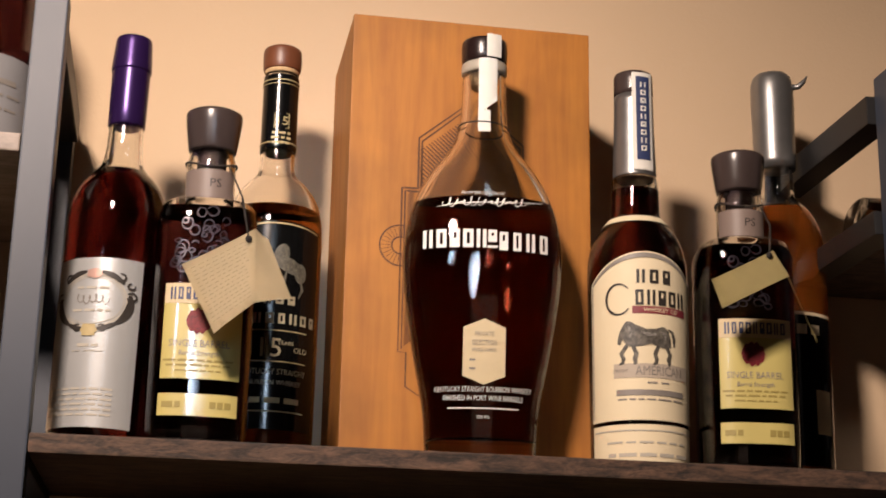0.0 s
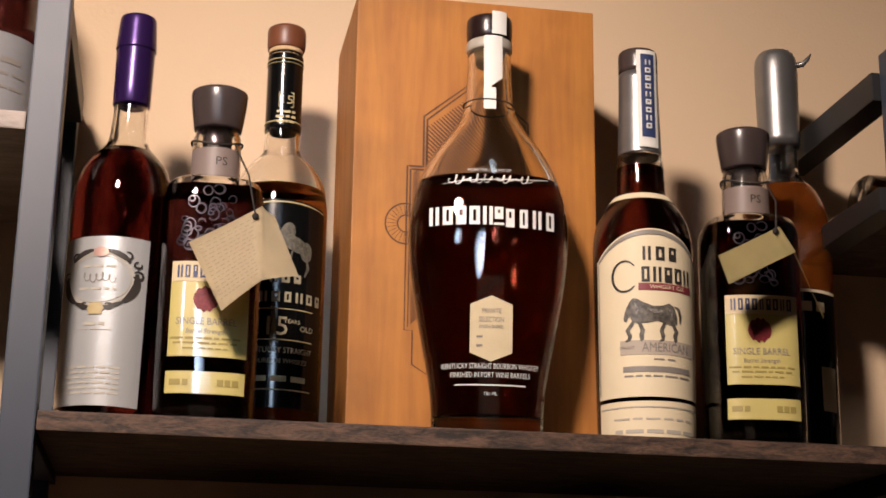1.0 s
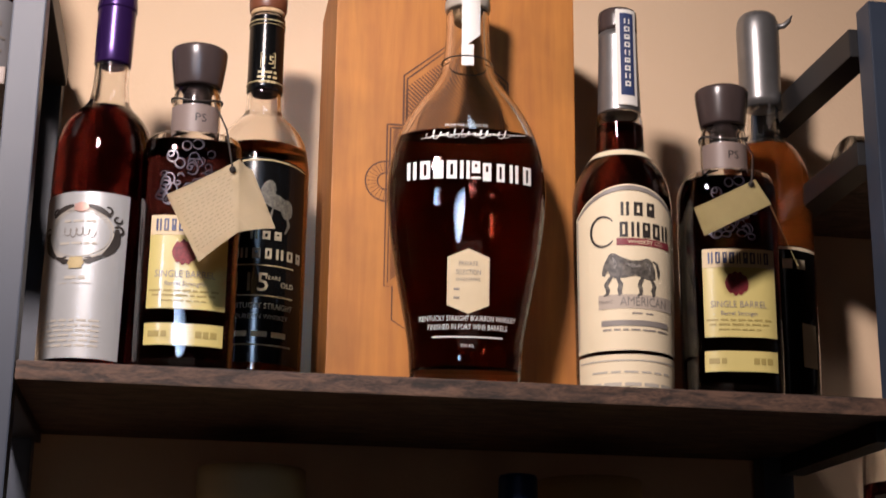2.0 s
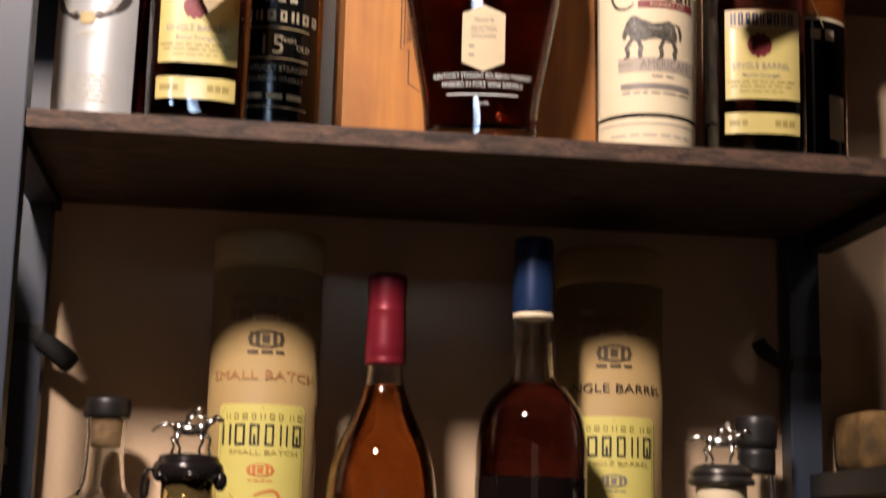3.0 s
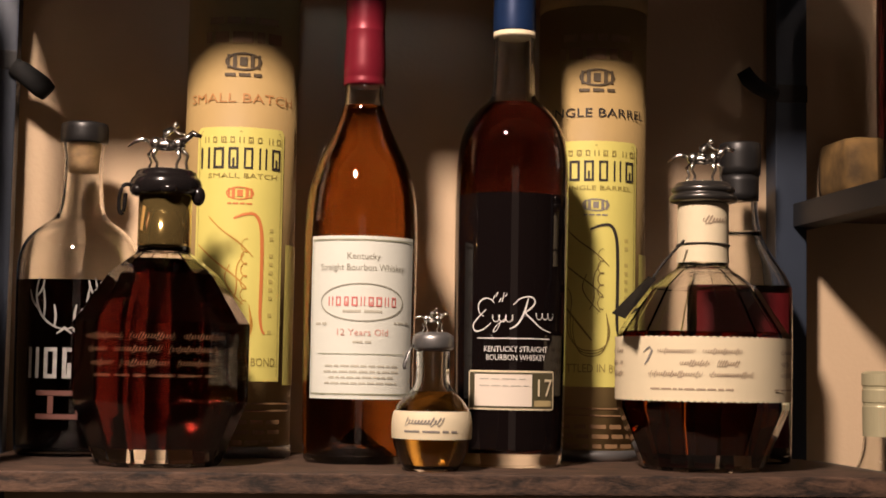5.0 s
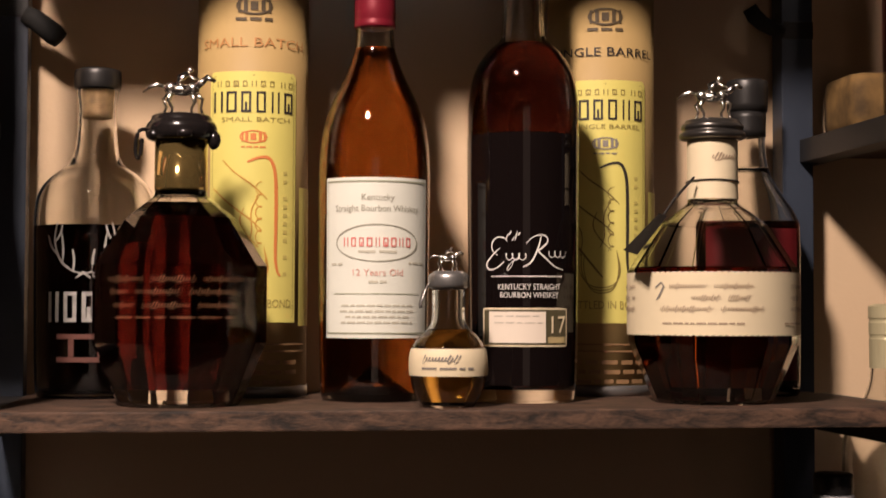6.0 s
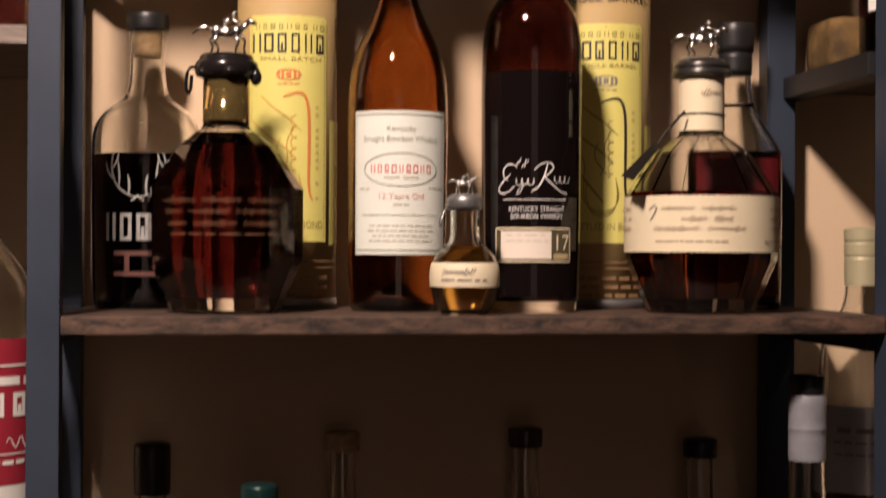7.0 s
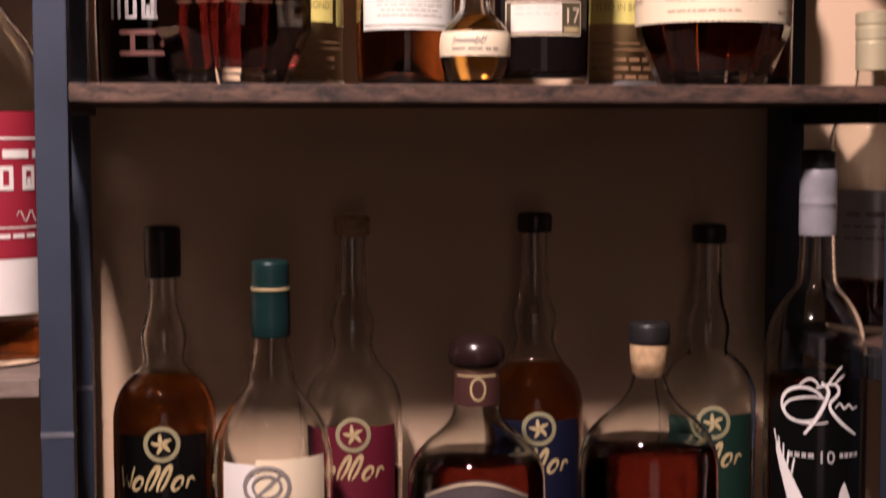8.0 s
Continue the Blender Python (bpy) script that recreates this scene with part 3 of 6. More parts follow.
def tag_bottle(x, y, turn, tag, label, leaf, card):
    """The square-shouldered bottle with a wooden stopper, a yellow label and a folded card tag."""
    root = stand("whiskey_bottle", x, y, SHELF_1, turn, label, group="bottles on the upper shelf")
    f = Form([(0, 0.0328), (0.004, 0.0348), (0.15, 0.0348), (0.163, 0.0345), (0.172, 0.0325), (0.176, 0.0255), (0.179, 0.0175), (0.205, 0.0175), (0.211, 0.0165), (0.214, 0.0145)], sy=0.95, power=3.2)
    f.shift = -0.008
    bottle(root, f, 0.168, 0.1765, WHISKEY_BLACK)
    neck = Form([(0.1768, 0.0172), (0.205, 0.0172), (0.212, 0.0165), (0.216, 0.0145)], rounds=1)
    neck.shift = -0.004
    part("neck", lathe(neck, 0.1768, 0.216, wall=0.003), GLASS, root, "clear glass neck")
    part("stopper", turned([(0.2165, 0.0165), (0.219, 0.0172), (0.242, 0.0202), (0.246, 0.0195), (0.247, 0.012)]), BROWNCAP, root, "flared brown wooden stopper")
    part("cork", turned([(0.19, 0.010), (0.2162, 0.0105)]), BROWNCAP, root)
    band = part("neck_label", patch(neck, -0.022, 0.018, 0.181, 0.203, 0.0007), material("grey brown card", (0.19, 0.145, 0.125), 0.5), root, "folded card strip round the neck")
    part("letters", lettering(neck, "PS", 0.003, 0.193, 0.0062), INK, band)
    # raised flowers in the glass
    rng = random.Random(5)
    for i in range(38):
        bx, bz, br = rng.uniform(-0.021, 0.013), rng.uniform(0.128, 0.172), rng.uniform(0.0016, 0.0038)
        part("glass_curl", ribbon(f, oval(bx, bz, br, br * rng.uniform(0.7, 1.2), 22, rng.uniform(0, 360), rng.uniform(500, 640)), rng.uniform(0.0008, 0.0014), 0.0006), RELIEF, root, "raised curl in the glass")
    cx = 0.0005
    lab = part("label", patch(f, -0.0262 + cx, 0.0256 + cx, 0.053, 0.1175), PALEYELLOW, root, "pale yellow paper label")
    part("top_band", patch(f, -0.0262 + cx, 0.0256 + cx, 0.1045, 0.1185, 0.0008), TAGPAPER, lab, "buff band with the wordmark")
    wordmark(f, block_letters(cx - 0.001, 0.1115, 0.044, 0.0085, 9, 0.25), NAVYINK, lab, 0.0012, 0.36)
    petal = lambda q: math.sqrt(max(0.0085 ** 2 - (q - cx + 0.003) ** 2, 0)) * (1 + 0.10 * math.cos((q - cx) * 1500))
    part("emblem", patch(f, cx - 0.0115, cx + 0.0055, lambda q: 0.0925 - petal(q), lambda q: 0.0925 + petal(q), 0.001, 24), REDINK, lab, "red rose emblem")
    part("lettering", merged(lettering(f, "SINGLE BARREL", cx - 0.002, 0.0772, 0.0048, width=0.04), lettering(f, "Barrel Strength", cx - 0.002, 0.0705, 0.0032, width=0.026)), GREYINK, lab)
    part("small_print", bars(f, word_bars(cx - 0.002, 0.0655, 0.046, 0.0013, 7, rng) + word_bars(cx - 0.002, 0.0622, 0.042, 0.0013, 6, rng) + word_bars(cx - 0.002, 0.0585, 0.03, 0.001, 5, rng)), OLIVE, lab)
    low = part("lower_label", patch(f, -0.0266 + cx, 0.0252 + cx, 0.028, 0.043), PALEYELLOW, root, "pale yellow strip label")
    part("handwriting", bars(f, word_bars(cx - 0.018, 0.0355, 0.012, 0.004, 2, rng) + word_bars(cx + 0.014, 0.0355, 0.014, 0.0045, 3, rng)), OLIVE, low)
    part("cord", tube_bm([(0.0178 * math.sin(a), -0.0178 * math.cos(a), 0.204 - 0.003 * math.cos(a * 2)) for a in [i * 2 * math.pi / 24 for i in range(25)]], 0.0008, 6), CORD, root)
    # the folded tag hangs from the cord, in front of the shoulder
    for quad, nm in ((tag, "tag_leaf"), (leaf, "tag_leaf")):
        bm = bmesh.new()
        n = 6
        g = [[None] * (n + 1) for _ in range(n + 1)]
        for i in range(n + 1):
            for j in range(n + 1):
                u, v = i / n, j / n
                p = (1 - u) * (1 - v) * Vector(quad[0]) + u * (1 - v) * Vector(quad[1]) + u * v * Vector(quad[2]) + (1 - u) * v * Vector(quad[3])
                p.y += 0.004 * math.sin(math.pi * u) * (0.5 - v)
                g[i][j] = bm.verts.new(p)
        for i in range(n):
            for j in range(n):
                bm.faces.new((g[i][j], g[i + 1][j], g[i + 1][j + 1], g[i][j + 1]))
        bmesh.ops.solidify(bm, geom=bm.faces[:], thickness=0.0005)
        ob = part(nm, bm, card, root, "folded cream card tag on a dark cord")
        ob.matrix_parent_inverse = root.matrix_world.inverted()
        if quad is tag:
            bm = bmesh.new()
            a, b, c, d = [Vector(q) for q in quad]
            for k in range(15):
                v = 0.10 + 0.055 * k
                l, r = a.lerp(d, v), b.lerp(c, v)
                u = 0.08
                while u < 0.86:
                    w = rng.uniform(0.03, 0.09)
                    s = []
                    for uu, dv in ((u, 0), (min(u + w, 0.9), 0), (min(u + w, 0.9), 0.008), (u, 0.008)):
                        p = a.lerp(d, v + dv).lerp(b.lerp(c, v + dv), uu)
                        p.y += 0.004 * math.sin(math.pi * uu) * (0.5 - v - dv) - 0.00085
                        s.append(bm.verts.new(p))
                    bm.faces.new(s)
                    u += w + 0.040
            if leaf[0][0] < 0.2:
                part("tag_print", bm, TAGINK, ob)
            else:
                bm.free()
            hole = b.lerp(c, 0.1).lerp(a.lerp(d, 0.1), 0.1)
            h = part("eyelet", turned([(-0.0006, 0.0022), (0.0006, 0.0022)], 16), CORD, ob)
            h.matrix_basis = pose(hole.x, hole.y - 0.0012, hole.z, 90, 0, 0)
            neckp = root.matrix_world @ Vector((0.012, -0.015, 0.202))
            c2 = part("tag_cord", tube_bm([neckp, neckp.lerp(hole, 0.5) + Vector((0.002, -0.006, 0.002)), hole + Vector((0, -0.002, 0))], 0.0007, 6), CORD, root)
            c2.matrix_parent_inverse = root.matrix_world.inverted()
    return root


def rider_bottle():
    root = stand("whiskey_bottle", 0.1535, 0.135, SHELF_1, 6, "round bottle with reddish wooden stopper and black gold-printed label", group="bottles on the upper shelf")
    f = Form([(0, 0.033), (0.004, 0.0355), (0.17, 0.0362), (0.188, 0.036), (0.205, 0.033), (0.218, 0.025), (0.227, 0.0155), (0.234, 0.0132), (0.26, 0.0128), (0.312, 0.0128)])
    f.shift = -0.008
    bottle(root, f, 0.197, 0.312, WHISKEY_AMBER)
    part("stopper", turned([(0.3155, 0.0140), (0.318, 0.0148), (0.330, 0.0150), (0.334, 0.014), (0.335, 0.008)]), TANCAP, root, "reddish brown wooden stopper")
    part("cork_ring", turned([(0.3123, 0.0132), (0.3152, 0.0132)]), CORK, root)
    sl = part("neck_sleeve", lathe(f, 0.247, 0.309, grow=0.0009, wall=0.0006), BLACKLABEL, root, "black neck sleeve printed in gold")
    part("gold_lines", merged(lathe(f, 0.304, 0.3048, grow=0.0013, wall=0.0005), lathe(f, 0.301, 0.3014, grow=0.0013, wall=0.0005), lathe(f, 0.252, 0.253, grow=0.0013, wall=0.0005)), DULLGOLD, sl)
    rng = random.Random(8)
    part("sleeve_print", merged(ribbon(f, [(-0.005, 0.272), (0.005, 0.272), (0.005, 0.284), (-0.005, 0.284)], 0.0008, 0.0016, True), lettering(f, "15", 0, 0.278, 0.007, 0.0016),
                                bars(f, word_bars(0, 0.268, 0.013, 0.002, 3, rng) + word_bars(0, 0.264, 0.014, 0.002, 3, rng) + word_bars(0, 0.26, 0.012, 0.002, 3, rng), 0.0016)), DULLGOLD, sl)
    g = f.raised(0.029)
    lab = part("label", patch(f, -0.036, 0.036, 0.034, lambda q: 0.186 + 0.004 * math.cos(q * 40)), BLACKLABEL, root, "black paper label with gold print")
    part("gold_edge", ribbon(f, [(-0.034 + i * 0.068 / 24, 0.184 + 0.004 * math.cos((-0.034 + i * 0.068 / 24) * 40)) for i in range(25)], 0.0012), DULLGOLD, lab)
    part("emblem", merged(blot(g, 0.008, 0.127, 0.010, 0.006, tilt=-0.3), blot(g, 0.002, 0.134, 0.006, 0.009, tilt=0.4), blot(g, 0.017, 0.122, 0.005, 0.0075),
                          ribbon(g, [(0.001, 0.126), (-0.003, 0.118), (-0.005, 0.110)], 0.0026), ribbon(g, [(0.006, 0.122), (0.004, 0.113), (0.006, 0.106)], 0.0026),
                          ribbon(g, [(0.017, 0.118), (0.019, 0.110), (0.016, 0.103)], 0.0026)), material("dim engraved print", (0.15, 0.135, 0.10), 0.5, noise_scale=500, noise_amt=0.7), lab, "faded engraved emblem")
    wordmark(g, block_letters(0.002, 0.1005, 0.024, 0.0066, 3, 0.3) + block_letters(0.004, 0.0865, 0.058, 0.0078, 7, 0.3), DIMGOLD, lab, 0.0009, 0.34)
    part("lettering", merged(lettering(g, "15", -0.004, 0.065, 0.014), lettering(g, "YEARS", -0.012 + 0.02, 0.0685, 0.003), lettering(g, "OLD", 0.020, 0.064, 0.004),
                         lettering(g, "KENTUCKY STRAIGHT", 0.0, 0.047, 0.0042, width=0.05), lettering(g, "BOURBON WHISKEY", 0, 0.039, 0.0036, width=0.042)), DIMGOLD, lab)
    part("small_print", bars(g, word_bars(0, 0.026, 0.04, 0.004, 3, rng) + [(0, 0.018, 0.05, 0.0008), (0, 0.0775, 0.05, 0.0007), (0, 0.0545, 0.05, 0.0007)]), DULLGOLD, lab)


def pine_box():
    root = tagged(new("gift_box"), "upright honey pine gift box with burnt-in line pattern", "box")
    x0, x1, y0, y1, h = 0.2035, 0.3885, 0.094, 0.222, 0.347
    root.matrix_world = pose(0, 0, SHELF_1)
    part("box_body", box_bm(x0, x1, y0 + 0.0085, y1, 0, h, 0.0015), BOXWOOD, root, "", False)
    part("lid", box_bm(x0, x1, y0, y0 + 0.008, 0, h, 0.0012), BOXWOOD, root, "sliding pine front panel", False)

    class Flat:
        def on(self, x, z, off):
            return Vector((x, y0 - off, z))
    fl = Flat()
    cx, cz = (x0 + x1) / 2, 0.165
    strokes = []
    # stepped deco outlines, mirrored
    for s in (1, -1):
        for k in (0, 0.0025):
            pts = [(0.052 - k, -0.080 + k), (0.052 - k, 0.045 - k), (0.040 - k, 0.045 - k), (0.040 - k, 0.085 - k), (0.0, 0.118 - k * 1.4)]
            fine = []
            for a, b in zip(pts, pts[1:]):
                fine += [(a[0] + (b[0] - a[0]) * i / 6, a[1] + (b[1] - a[1]) * i / 6) for i in range(6)]
            fine.append(pts[-1])
            strokes.append(ribbon(fl, [(cx + s * x, cz + z) for x, z in fine], 0.0017, 0.0003))
        # dense slanting hatch inside the outlines
        for k in range(64):
            run = []
            for q in range(40):
                x, z = 0.0385 * q / 39, -0.02 + 0.0034 * k - 0.9 * s * 0.0385 * q / 39
                if 0.030 < z < 0.106 - 0.82 * max(0.0, x - 0.002) and z < 0.110:
                    run.append((cx + s * x, cz + z))
            if len(run) > 3:
                strokes.append(ribbon(fl, run, 0.0019, 0.0003))
            z = -0.075 + 0.0018 * k
            strokes.append(ribbon(fl, [(cx + s * 0.0480, cz + z), (cx + s * 0.0455, cz + z + 0.0022), (cx + s * 0.0425, cz + z + 0.0050)], 0.0009, 0.0003))
        strokes.append(ribbon(fl, [(cx + s * 0.052, cz - 0.08), (cx + s * 0.046, cz - 0.08), (cx + s * 0.046, cz - 0.105), (cx + s * 0.03, cz - 0.115)], 0.0012, 0.0003))
        strokes.append(ribbon(fl, oval(cx + s * 0.052, cz, 0.0155, 0.0155), 0.0012, 0.0003, True))
        strokes.append(ribbon(fl, oval(cx + s * 0.052, cz, 0.0065, 0.0065), 0.0012, 0.0003, True))
        for i in range(26):
            a = i * 2 * math.pi / 26
            strokes.append(ribbon(fl, [(cx + s * 0.052 + 0.0075 * math.cos(a), cz + 0.0075 * math.sin(a)), (cx + s * 0.052 + 0.0145 * math.cos(a), cz + 0.0145 * math.sin(a))], 0.0009, 0.0003))
    part("engraving", merged(*strokes), ENGRAVE, root, "burnt deco line pattern")


def wing_bottle():
    root = stand("whiskey_bottle", 0.296, 0.048, SHELF_1, 3, "large flat-shouldered clear bottle with maroon stopper, white print", group="bottles on the upper shelf")
    f = Form([(0, 0.036), (0.003, 0.0385), (0.012, 0.0388), (0.035, 0.040), (0.072, 0.0472), (0.112, 0.0542), (0.137, 0.0565), (0.155, 0.0566), (0.180, 0.0527), (0.206, 0.042), (0.230, 0.0235), (0.246, 0.0172), (0.275, 0.0158), (0.297, 0.0158)], sy=0.60, power=2.4)
    f.blend = (0.196, 0.248)
    f.shift = -0.0075
    part("glass", vessel(f, 0.297, 0.0045, 0.015, 64), GLASS, root, "clear bottle glass")
    part("whiskey", lathe(f, 0.0151, 0.186, 64, grow=-0.0043), WINGRED, root)
    part("stopper", turned([(0.2975, 0.0158), (0.300, 0.0168), (0.313, 0.0170), (0.316, 0.016), (0.317, 0.008)]), MAROONCAP, root, "maroon round stopper")
    part("cork", turned([(0.279, 0.0098), (0.2972, 0.0108)]), CORK, root)
    part("lip", turned([(0.2890, 0.0160), (0.2900, 0.0168), (0.2962, 0.0168), (0.2971, 0.0160)]), material("frosted lip", (0.62, 0.56, 0.46), 0.35, trans=0.4), root, "pale glass lip")
    # paper seal over the stopper and down the neck
    tf = Form([(0.22, 0.026), (0.238, 0.0188), (0.25, 0.0170), (0.275, 0.0162), (0.288, 0.0162), (0.291, 0.0171), (0.297, 0.0171), (0.299, 0.0173), (0.315, 0.0175)], rounds=0)
    part("paper_seal", patch(tf, 0.0005, 0.0118, 0.2985, 0.3165, 0.0006, 8), PAPER, root, "white paper seal over the stopper")
    part("paper_seal", patch(tf, -0.0050, 0.0085, lambda q: 0.2560 + 0.9 * max(0.0, q + 0.0008), 0.2970, 0.0006, 16), PAPER, root, "white paper seal strip down the neck")
    part("paper_seal", patch(tf, -0.0052, 0.0035, 0.2385, 0.2560, 0.0007, 8), PAPER, root, "lower end of the paper seal")
    part("seal_top", turned([(0.3168, 0.0055), (0.3174, 0.0055)], 16), PAPER, root)
    part("neck_cord", tube_bm([(0.0186 * math.sin(a), -0.0186 * math.cos(a), 0.2465 - 0.001 * math.sin(a)) for a in [i * 2 * math.pi / 32 for i in range(33)]], 0.0005, 6), CORD, root)
    rng = random.Random(11)
    o = 0.0006
    wordmark(f, block_letters(-0.0215, 0.1605, 0.044, 0.0135, 5, 0.26) + block_letters(0.0265, 0.1590, 0.036, 0.0135, 4, 0.26) + [(0.0045, 0.1625, 0.006, 0.009), (0.0045, 0.1545, 0.007, 0.0016)], WHITEINK, root, o, 0.36)
    sig = [[(x0 + 0.00048 * i + 0.0016 * math.cos(i * w), 0.1885 + a * math.sin(i * w + 0.6) * (0.55 + 0.45 * math.cos(i * 0.21 + x0 * 90)) + 0.02 * (x0 + 0.00048 * i)) for i in range(n)] for x0, n, w, a in ((-0.031, 50, 0.62, 0.0042), (-0.006, 74, 0.70, 0.0036))]
    sig.append([(-0.034, 0.1850), (-0.024, 0.1866), (-0.008, 0.1878), (0.012, 0.1886), (0.034, 0.1900), (0.040, 0.1912)])
    part("signature", merged(*[ribbon(f, line, 0.0007, o) for line in sig]), WHITEINK, root, "white scrawled line")
    part("seal_words", lettering(f, "FROM THE CELLARS OF", -0.002, 0.1955, 0.0022, o, width=0.03), WHITEINK, root)
    g = f.raised(-0.0055)
    hexa = part("label", patch(f, -0.0145, 0.0145, lambda q: 0.058 + 0.006 * abs(q) / 0.0145, lambda q: 0.1035 - 0.006 * abs(q) / 0.0145, o, 12), TAGPAPER, root, "hexagonal cream label")
    part("label_words", merged(lettering(g, "PRIVATE", 0, 0.0985, 0.0032, 0.001, width=0.013), lettering(g, "SELECTION", 0, 0.0925, 0.0036, 0.001, width=0.017), lettering(g, "SINGLE BARREL", 0, 0.0875, 0.0024, 0.001, width=0.017),
                               bars(g, [(-0.008, 0.0805, 0.004, 0.0014), (-0.008, 0.0745, 0.004, 0.0014)], 0.001)), GREYINK, hexa)
    part("lettering", merged(lettering(g, "KENTUCKY STRAIGHT BOURBON WHISKEY", 0, 0.0605, 0.0036, o, width=0.066), lettering(g, "FINISHED IN PORT WINE BARRELS", 0, 0.0545, 0.0036, o, width=0.054),
                         bars(g, [(0, 0.0475, 0.048, 0.0009)], o), lettering(g, "750 ML", 0, 0.0415, 0.0022, o)), WHITEINK, root)


def arch_bottle():
    root = stand("whiskey_bottle", 0.4225, 0.090, SHELF_1, 9, "round bottle with foil neck seal and arched cream label", group="bottles on the upper shelf")
    f = Form([(0, 0.033), (0.004, 0.0355), (0.05, 0.0362), (0.15, 0.0378), (0.165, 0.037), (0.180, 0.033), (0.191, 0.026), (0.198, 0.0195), (0.205, 0.0182), (0.231, 0.0180), (0.234, 0.0145), (0.30, 0.0142)])
    f.shift = -0.008
    bottle(root, f, 0.222, 0.232, WHISKEY)
    part("foil_seal", turned([(0.2323, 0.0165), (0.235, 0.0166), (0.28, 0.0152), (0.300, 0.0150)]), SILVER, root, "silvery shrink seal round the neck")
    part("stopper", turned([(0.3003, 0.0150), (0.316, 0.0152), (0.319, 0.014), (0.32, 0.008)]), BROWNCAP, root, "dark wooden stopper")
    nf = Form([(0.23, 0.0176), (0.28, 0.0163), (0.325, 0.0160)], rounds=0)
    nf.shift = -0.004
    st = part("neck_strip", patch(nf, -0.004, 0.0125, 0.239, 0.3195, 0.0006), PAPER, root, "white and navy paper strip over the stopper")
    part("strip_panel", patch(nf, -0.001, 0.0095, 0.247, 0.316, 0.001), NAVYINK, st)
    wordmark(nf, [(0.0042, 0.309 - i * 0.0066, 0.0042, 0.0042) for i in range(9)], PAPER, st, 0.0014, 0.26)
    part("shoulder_rim", lathe(f, 0.1915, 0.197, grow=0.0007, wall=0.0005), CREAM, root, "cream paper collar")
    top = lambda q: 0.150 + 0.022 * max(0.0, 1 - (q / 0.046) ** 2)
    lab = part("label", patch(f, -0.046, 0.052, 0.046, top), CREAM, root, "arched cream paper label")
    part("edge", merged(ribbon(f, [(-0.044 + i * 0.088 / 30, top(-0.044 + i * 0.088 / 30) - 0.003) for i in range(31)], 0.0035, 0.0008), ribbon(f, [(-0.044, 0.049), (-0.044, 0.148)], 0.003, 0.0008)), GREYINK, lab, "grey border")
    wordmark(f, block_letters(0.006, 0.1525, 0.027, 0.0105, 3, 0.3) + block_letters(0.012, 0.1365, 0.040, 0.0115, 5, 0.3), INK, lab, 0.0009, 0.34)
    part("wordmark_loop", ribbon(f, oval(-0.020, 0.1355, 0.0095, 0.0115, 30, 40, 320), 0.002), INK, lab)
    part("red_bar", bars(f, [(0.012, 0.1272, 0.044, 0.0055)], 0.0008), material("plum ink", (0.20, 0.03, 0.04), 0.5), lab)
    part("red_bar_words", lettering(f, "WHISKEY CO.", 0.012, 0.1272, 0.003, 0.0011, width=0.028), CREAM, lab)
    # the printed picture, as a plain dark shape
    g = f.raised(0.0115)
    crest = ((-0.0210, 0.0925), (-0.0195, 0.0990), (-0.0165, 0.1045), (-0.0145, 0.1070), (-0.0115, 0.1068), (-0.0070, 0.1040), (0.0, 0.1012), (0.0070, 0.1016), (0.0120, 0.1036), (0.0160, 0.1015), (0.0185, 0.0945))
    belly = ((-0.0210, 0.0905), (-0.0190, 0.0893), (-0.0170, 0.0940), (-0.0150, 0.0900), (-0.0115, 0.0880), (-0.0040, 0.0885), (0.0030, 0.0902), (0.0080, 0.0885), (0.0140, 0.0870), (0.0185, 0.0885))
    along = lambda line: (lambda q: float(np.interp(q, [p[0] for p in line], [p[1] for p in line])))
    legs = [ribbon(g, [(x - d, 0.0925), (x, 0.0880), (x + d, 0.0830), (x + d * 0.5, 0.0790), (x + d * 0.7, 0.0760), (x + d - 0.0016, 0.0750)], w) for x, d, w in ((-0.0150, -0.0032, 0.0032), (-0.0095, 0.0020, 0.0034), (0.0080, -0.0022, 0.0032), (0.0150, 0.0026, 0.0036))]
    tail = ribbon(g, [(0.0165, 0.1015), (0.0200, 0.1000), (0.0215, 0.0950), (0.0212, 0.0895)], 0.0030)
    part("picture", merged(patch(g, -0.0210, 0.0185, along(belly), along(crest), 0.0009, 40), tail, *legs), material("printed halftone", (0.022, 0.019, 0.017), 0.5, noise_scale=260, color2=(0.16, 0.145, 0.12)), lab, "dark printed shape")
    part("picture_light", merged(ribbon(g, [(-0.0040, 0.0990), (0.0015, 0.0972), (0.0070, 0.0975)], 0.0030, 0.0012), ribbon(g, [(0.0105, 0.0995), (0.0135, 0.0975), (0.0140, 0.0935)], 0.0022, 0.0012), ribbon(g, [(-0.0130, 0.1035), (-0.0110, 0.0990), (-0.0120, 0.0945)], 0.0022, 0.0012)), material("grey halftone", (0.30, 0.28, 0.25), 0.5, noise_scale=700, noise_amt=0.8), lab)
    part("grey_panel", bars(g, [(0.006, 0.0705, 0.060, 0.0105)], 0.0008), material("grey brown panel", (0.42, 0.36, 0.29), 0.6), lab, "grey panel")
    part("lettering", merged(lettering(g, "AMERICAN", 0.010, 0.0708, 0.0068, 0.0011, width=0.036), lettering(g, "STRAIGHT", -0.019, 0.0705, 0.0022, 0.0011, width=0.011)), GREYINK, lab)
    rng = random.Random(4)
    part("small_print", bars(g, word_bars(0.008, 0.0618, 0.016, 0.0012, 2, rng) + [(0.004, 0.0545, 0.052, 0.0042)] + word_bars(0.004, 0.0495, 0.05, 0.0012, 6, rng)), GREYINK, lab)
